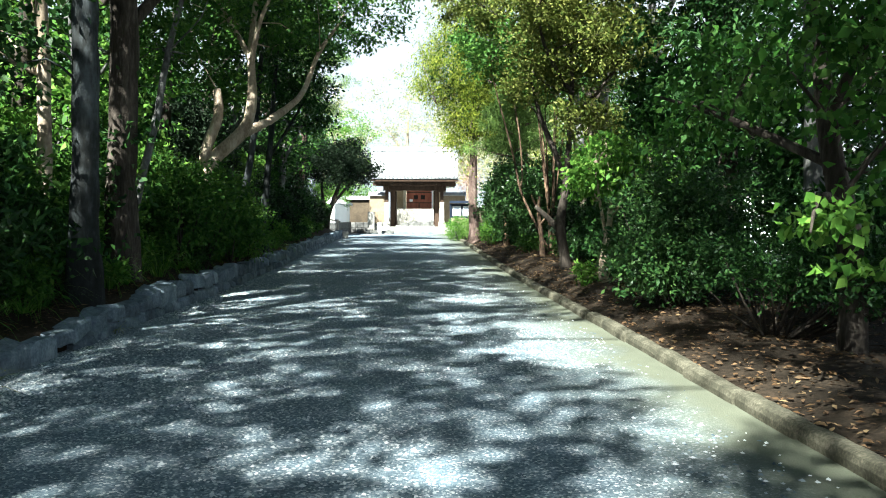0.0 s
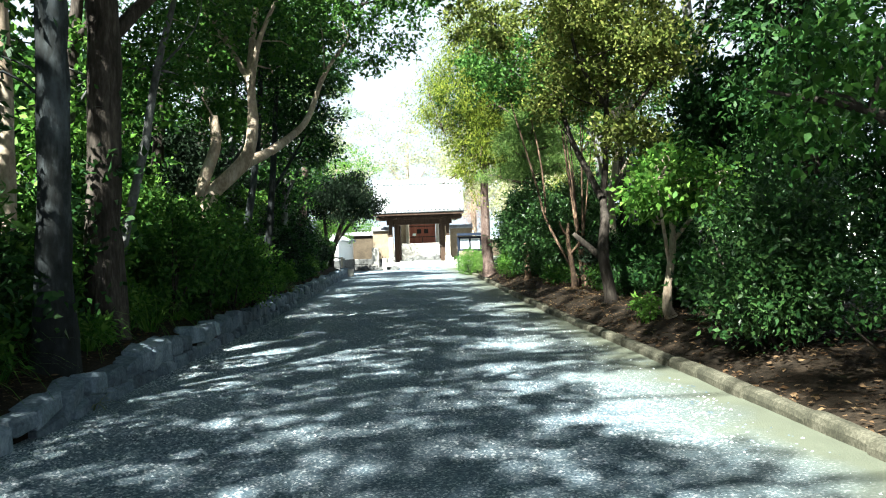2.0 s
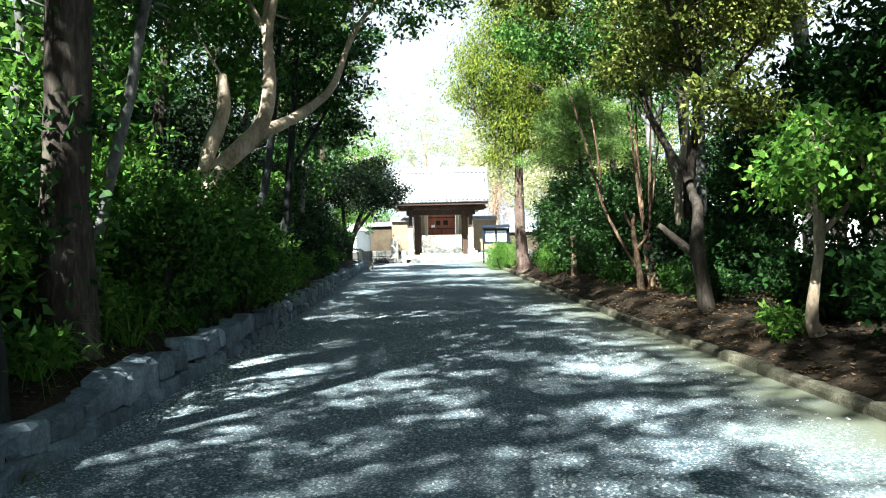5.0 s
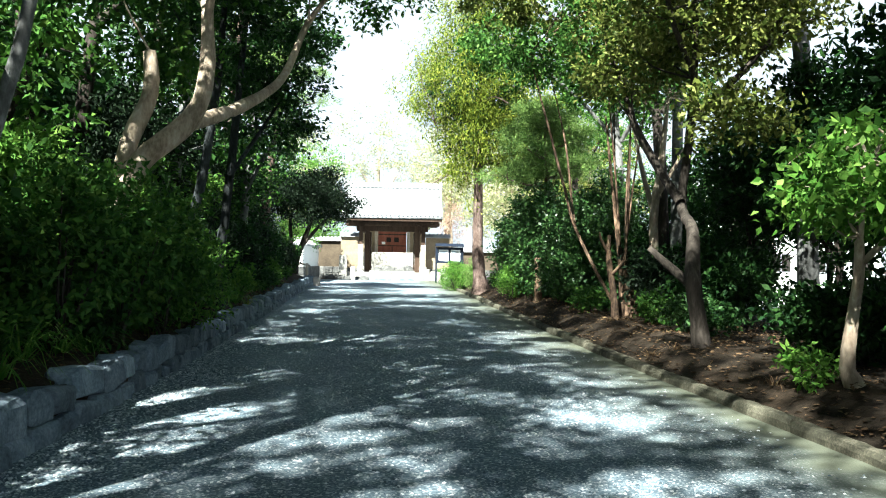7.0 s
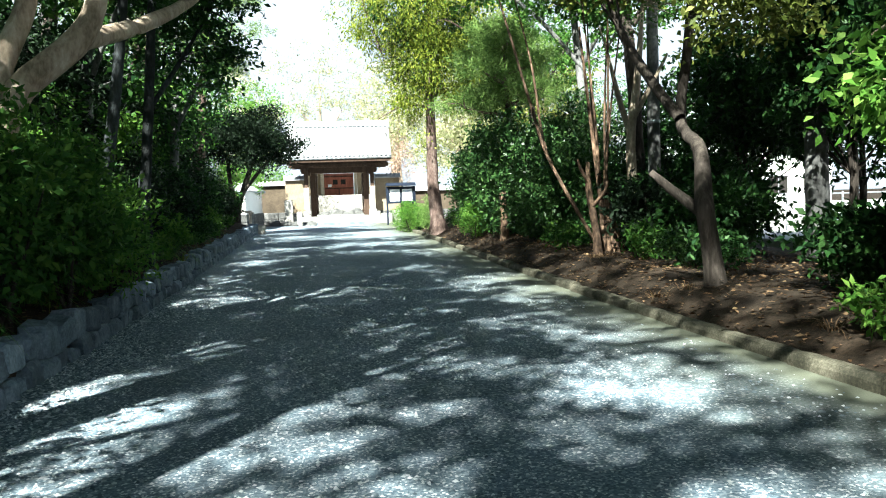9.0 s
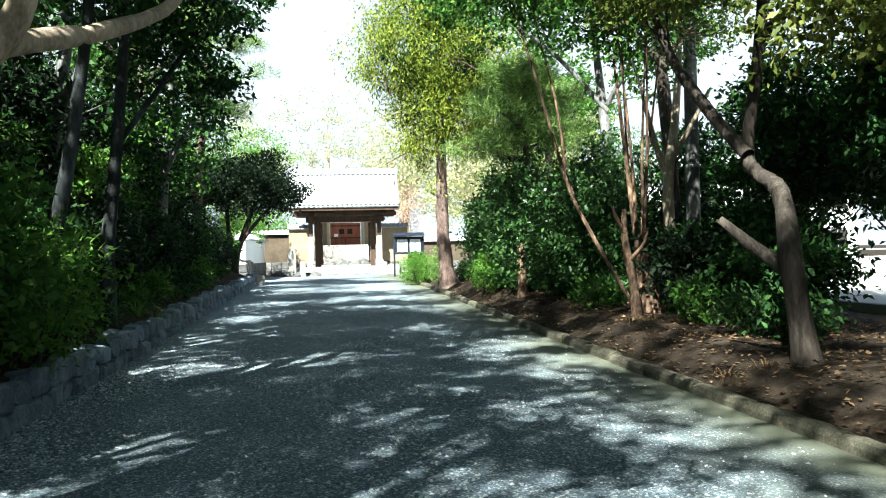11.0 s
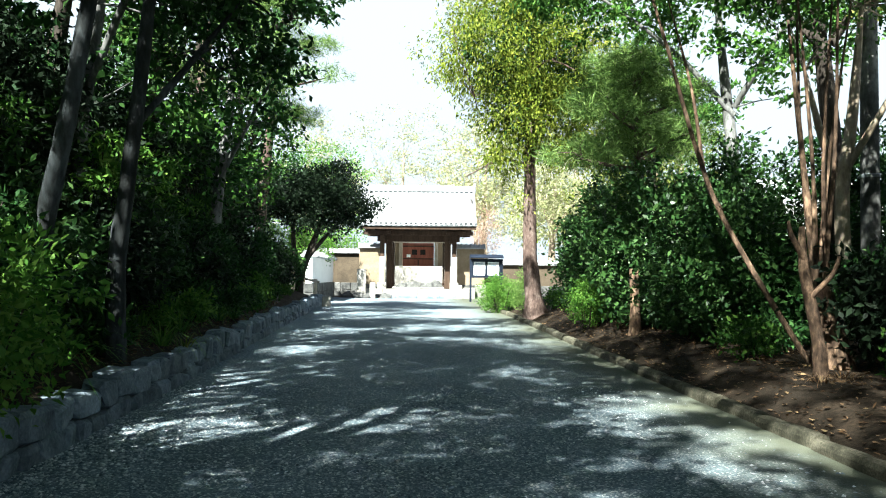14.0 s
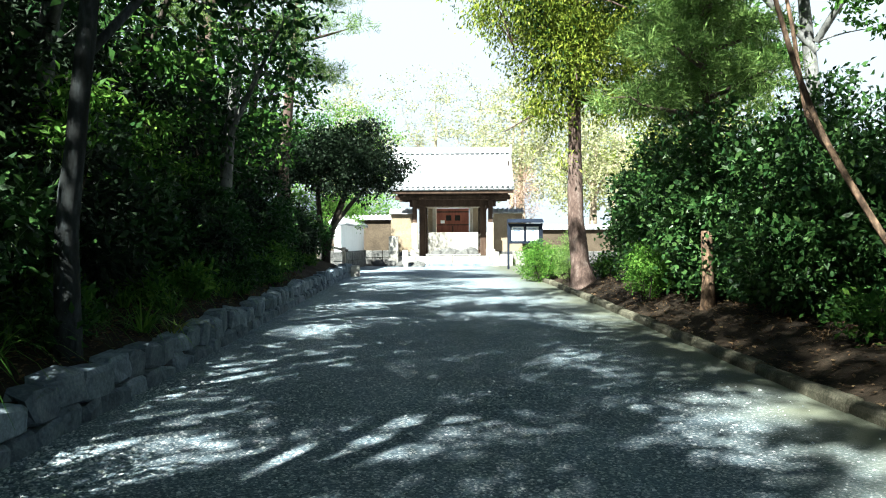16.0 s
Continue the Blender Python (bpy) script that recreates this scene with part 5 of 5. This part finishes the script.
tree("cedar_tree", "tall cedar with reddish trunk and drooping yellow-green sprays", "tree", 1.5, 34.6,
     [([0, (1.42, 34.7, 0.9), (1.36, 35.0, 2.0), (1.38, 35.3, 3.3), (1.4, 35.5, 6.0), (1.4, 35.5, 11.5)], [0.42, 0.25, 0.21, 0.19, 0.15, 0.05])] +
     [([(1.4, 35.5, z), (1.4 + 0.9 * math.cos(a), 35.5 + 0.9 * math.sin(a), z + 0.1), (1.4 + 1.9 * math.cos(a), 35.5 + 1.9 * math.sin(a), z - 0.4)], [0.05, 0.035, 0.012]) for z, a in ((4.8, 3.3), (5.2, 0.2), (5.8, 4.6), (6.4, 2.2), (7.0, 3.6), (7.6, 5.3), (8.4, 0.6))],
     [(1.4, 35.5, 6.2, 1.9, 1.8, 1.1), (0.2, 35.0, 8.2, 1.9, 1.8, 1.6), (2.7, 35.4, 7.8, 1.9, 1.8, 1.6), (1.4, 35.5, 10.6, 2.0, 2.0, 1.7), (1.15, 35.2, 3.75, 0.38, 0.35, 0.35), (2.6, 35.0, 5.3, 1.0, 0.9, 0.7), (0.7, 35.2, 5.0, 0.6, 0.7, 0.8)], 520, 90, 0.2, YELLOW_LEAF, 0.11, 0.04, RED_BARK, 50, hang=1.1, lift=0.3, flat=1.2,
     # dark core: leaves of a darker colour stand in for shade inside the crown
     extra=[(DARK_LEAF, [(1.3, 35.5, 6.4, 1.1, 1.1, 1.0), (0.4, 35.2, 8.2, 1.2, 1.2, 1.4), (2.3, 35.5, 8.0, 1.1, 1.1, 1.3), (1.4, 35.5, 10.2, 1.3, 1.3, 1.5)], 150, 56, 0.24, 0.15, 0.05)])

# canopy trees behind and over the eastern edge, and behind the start
for k, (x, y, h, leaf) in enumerate(((4.7, 2.6, 10.5, DARK_LEAF), (4.6, -1.6, 10.5, MID_LEAF), (4.6, -5.6, 10.5, DARK_LEAF), (4.4, -10.0, 10.5, MID_LEAF), (5.2, 6.4, 10.5, MID_LEAF), (5.2, 10.6, 10.5, DARK_LEAF), (5.4, 15.0, 11.0, OLIVE_LEAF), (5.4, 19.0, 11.0, MID_LEAF), (5.2, 25.6, 9.5, OLIVE_LEAF), (5.6, 30.6, 9.5, MID_LEAF), (5.8, 37.5, 8.5, MID_LEAF))):
    b = gz(x, y)
    s = -1.0 if x > 0 else 1.0
    tree("broadleaf_tree", "tall leafy tree shading the path", "tree", x, y,
         [([0, (x - 0.1, y, b + h * 0.35), (x - 0.3, y + 0.2, b + h * 0.65), (x - 0.6, y, b + h * 0.95)], [0.19, 0.15, 0.10, 0.03]),
          ([(x - 0.1, y, b + h * 0.5), (x - 1.3, y + 0.4, b + h * 0.66), (x - 2.6, y + 0.7, b + h * 0.78), (x - 3.8, y + 0.5, b + h * 0.85)], [0.08, 0.06, 0.04, 0.015]),
          ([(x - 0.1, y, b + h * 0.52), (x + 0.6, y - 0.8, b + h * 0.68), (x + 1.0, y - 1.5, b + h * 0.8)], [0.08, 0.05, 0.02])],
         [(x - 0.6, y, b + h * 0.86, 2.2, 2.2, h * 0.13), (x - 2.2, y + 0.6, b + h * 0.78, 1.8, 1.8, h * 0.11), (x + 0.8, y - 1.0, b + h * 0.68, 1.6, 1.7, h * 0.14), ] + ([(x - 3.8, y + 0.5, b + h * 0.86, 1.7, 2.0, 0.8)] if y < -4 or y > 8 else []),
         210, 46, 0.16, leaf, 0.15, 0.08, GREY_BARK if k % 2 else BARK, group="tall trees by the path")

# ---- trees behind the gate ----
# most crowns and all bark are coloured pale to carry the glare
for k, (x, y, h, w, leaf) in enumerate(((-9.5, 66, 11, 3.6, FRESH_LEAF), (-4.0, 84, 17, 5.5, GLARE_LEAF), (2.2, 65, 12, 2.8, GLARE_LEAF), (9.0, 66, 11, 4.0, YELLOW_LEAF), (-12, 78, 15, 5.0, GLARE_LEAF), (12, 84, 16, 6.0, GLARE_LEAF), (3.5, 92, 18, 6.0, GLARE_LEAF), (18, 72, 14, 5, MID_LEAF), (6.2, 60.5, 9.5, 2.6, GLARE_LEAF), (8.5, 47, 9, 2.8, OLIVE_LEAF), (-22, 50, 13, 5, MID_LEAF))):
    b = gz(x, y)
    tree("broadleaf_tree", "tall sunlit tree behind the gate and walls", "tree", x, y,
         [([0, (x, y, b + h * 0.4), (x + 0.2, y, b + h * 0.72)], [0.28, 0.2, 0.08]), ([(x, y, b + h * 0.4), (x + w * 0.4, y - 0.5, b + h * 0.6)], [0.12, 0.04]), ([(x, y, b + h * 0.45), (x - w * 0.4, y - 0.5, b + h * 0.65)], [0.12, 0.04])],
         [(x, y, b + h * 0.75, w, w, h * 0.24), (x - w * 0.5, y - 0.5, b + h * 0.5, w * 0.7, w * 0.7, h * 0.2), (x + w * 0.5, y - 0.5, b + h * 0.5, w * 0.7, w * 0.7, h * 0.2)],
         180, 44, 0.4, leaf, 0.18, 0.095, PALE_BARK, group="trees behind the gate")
tree("maple_tree", "low bright green maple behind the white wall", "tree", -8.2, 51.5,
     [([0, (-8.1, 51.5, 1.5), (-7.9, 51.4, 2.8)], [0.12, 0.1, 0.04])], [(-7.7, 51.5, 2.7, 1.5, 1.4, 0.8), (-8.6, 51.8, 3.4, 1.4, 1.4, 0.8)], 170, 34, 0.18, FRESH_LEAF, 0.10, 0.06)
# added tree, placed towards the sun to throw shade over the court wall
tree("broadleaf_tree", "dark-leaved tree shading the court wall", "tree", -9.8, 50.5,
     [([0, (-9.7, 50.5, 2.5), (-9.6, 50.5, 6.5)], [0.18, 0.14, 0.04])], [(-9.6, 50.5, 6.0, 2.2, 2.2, 1.6), (-8.4, 51.5, 5.4, 1.6, 1.6, 0.9)], 190, 44, 0.27, DARK_LEAF, 0.18, 0.095)
tree("maple_tree", "low bright green maple beside the court wall", "tree", -7.6, 60.5,
     [([0, (-7.6, 60.5, 1.6), (-7.2, 60.4, 3.2)], [0.12, 0.1, 0.04])], [(-6.6, 60.2, 3.2, 1.6, 1.4, 1.0), (-8.6, 60.2, 3.6, 1.6, 1.4, 1.0)], 170, 34, 0.2, FRESH_LEAF, 0.12, 0.07)
tree("bare_tree", "dry pinkish twiggy tree beside the gate", "tree", 2.1, 60.0,
     [([0, (2.1, 60.0, 2.0), (2.0, 59.9, 4.5)], [0.12, 0.09, 0.03])], [(2.0, 60.0, 4.0, 1.0, 1.0, 1.7)], 110, 26, 0.2, BROWN_TWIG, 0.2, 0.02, PALE_BARK, 50)


# ---- stones of the west wall ----
def stone_mesh(seed):
    """A rough split stone, one unit each way."""
    bm = bmesh.new()
    bmesh.ops.create_cube(bm, size=1)
    bmesh.ops.bevel(bm, geom=list(bm.edges), offset=0.13, segments=1, affect="EDGES")
    o = Vector((seed * 5.3, seed * 2.1, seed))
    for v in bm.verts:
        v.co += Vector((noise.noise(v.co * 2 + o), noise.noise(v.co * 2 + o * 1.7), noise.noise(v.co * 2 + o * 2.3))) * 0.24
    return finish("stone", bm, STONE)


def retaining_wall():
    w = thing("retaining_wall", WALL_U, 0, 0, "low wall of split grey-blue stones in two courses", "wall", kind="structure")
    kinds = [stone_mesh(k) for k in range(8)]
    bm = bmesh.new()
    for k in range(44):
        y = -1.0 + k
        box(bm, SLANT * (y + 0.5) - 0.30, SLANT * (y + 0.5) - 0.09, y, y + 1.0, rise(y) - 0.1, rise(y) + wall_top(y) - 0.05)
    part("mortar", finish("mortar", bm, SOIL), w)
    y = -1.2
    for row in range(2):
        y = -1.2
        while y < 43.0:
            top = wall_top(y)
            cut = 0.0 if top < 0.27 else (0.42 + 0.16 * noise.noise((y * 1.9, 0, 5))) * top
            L = rng.uniform(0.34, 0.62) if row else rng.uniform(0.24, 0.5)
            z0, z1 = (cut, top + rng.uniform(-0.05, 0.04)) if row else (-0.06, cut - 0.012)
            if z1 - z0 > 0.05:
                yc, zc = y + L / 2, rise(y) + (z0 + z1) / 2
                m = pose(SLANT * yc - 0.12 - rng.uniform(0, 0.03) + (0.02 if row == 0 else 0), yc, zc, rng.uniform(-9, 9), rng.uniform(-5, 7), 2.6 + rng.uniform(-7, 7))
                part("stone", kinds[int(rng.integers(8))], w, at=m @ Matrix.Diagonal((0.28, L * 1.1, (z1 - z0) * 1.06, 1)))
            y += L + 0.008


def kerb():
    k = thing("kerb", KERB_U, 0, 0, "weathered concrete kerb, some lengths slightly out of line", "kerb", kind="structure")
    kinds = []
    for s in range(6):
        bm = bmesh.new()
        made = bmesh.ops.create_grid(bm, x_segments=1, y_segments=8, size=0.5)
        bmesh.ops.delete(bm, geom=list(bm.verts), context="VERTS")
        prof = [(-0.085, -0.1), (-0.088, 0.07), (-0.07, 0.115), (-0.03, 0.132), (0.03, 0.132), (0.07, 0.115), (0.088, 0.07), (0.085, -0.1)]
        rings = []
        for j in range(9):
            yy = -0.5 + j / 8
            e = 0.93 if j in (0, 8) else 1.0
            rings.append([bm.verts.new((p * e * (1 + 0.06 * noise.noise((yy * 5, q * 9, s * 3.1))), yy, q * e + 0.012 * noise.noise((yy * 6, p * 9, s * 7.7)))) for p, q in prof])
        for a, b in zip(rings, rings[1:]):
            for i in range(7):
                bm.faces.new((a[i], a[i + 1], b[i + 1], b[i]))
        bm.faces.new(rings[0])
        bm.faces.new(list(reversed(rings[-1])))
        kinds.append(finish("kerb_length", bm, CONCRETE, False))
    y = -1.5
    while y < 40.5:
        L = rng.uniform(0.85, 1.25) if y < 20 else rng.uniform(0.9, 1.0)
        yc = y + L / 2
        u = 0.085 + rng.uniform(-0.02, 0.02)
        part("kerb_length", kinds[int(rng.integers(6))], k, at=pose(SLANT * yc + u, yc, rise(yc) + rng.uniform(-0.012, 0.012), rng.uniform(-0.8, 0.8), rng.uniform(-3, 3), 2.6 + rng.uniform(-1.6, 1.6)) @ Matrix.Diagonal((1, L - 0.012, 1, 1)))
        y += L


retaining_wall()
kerb()
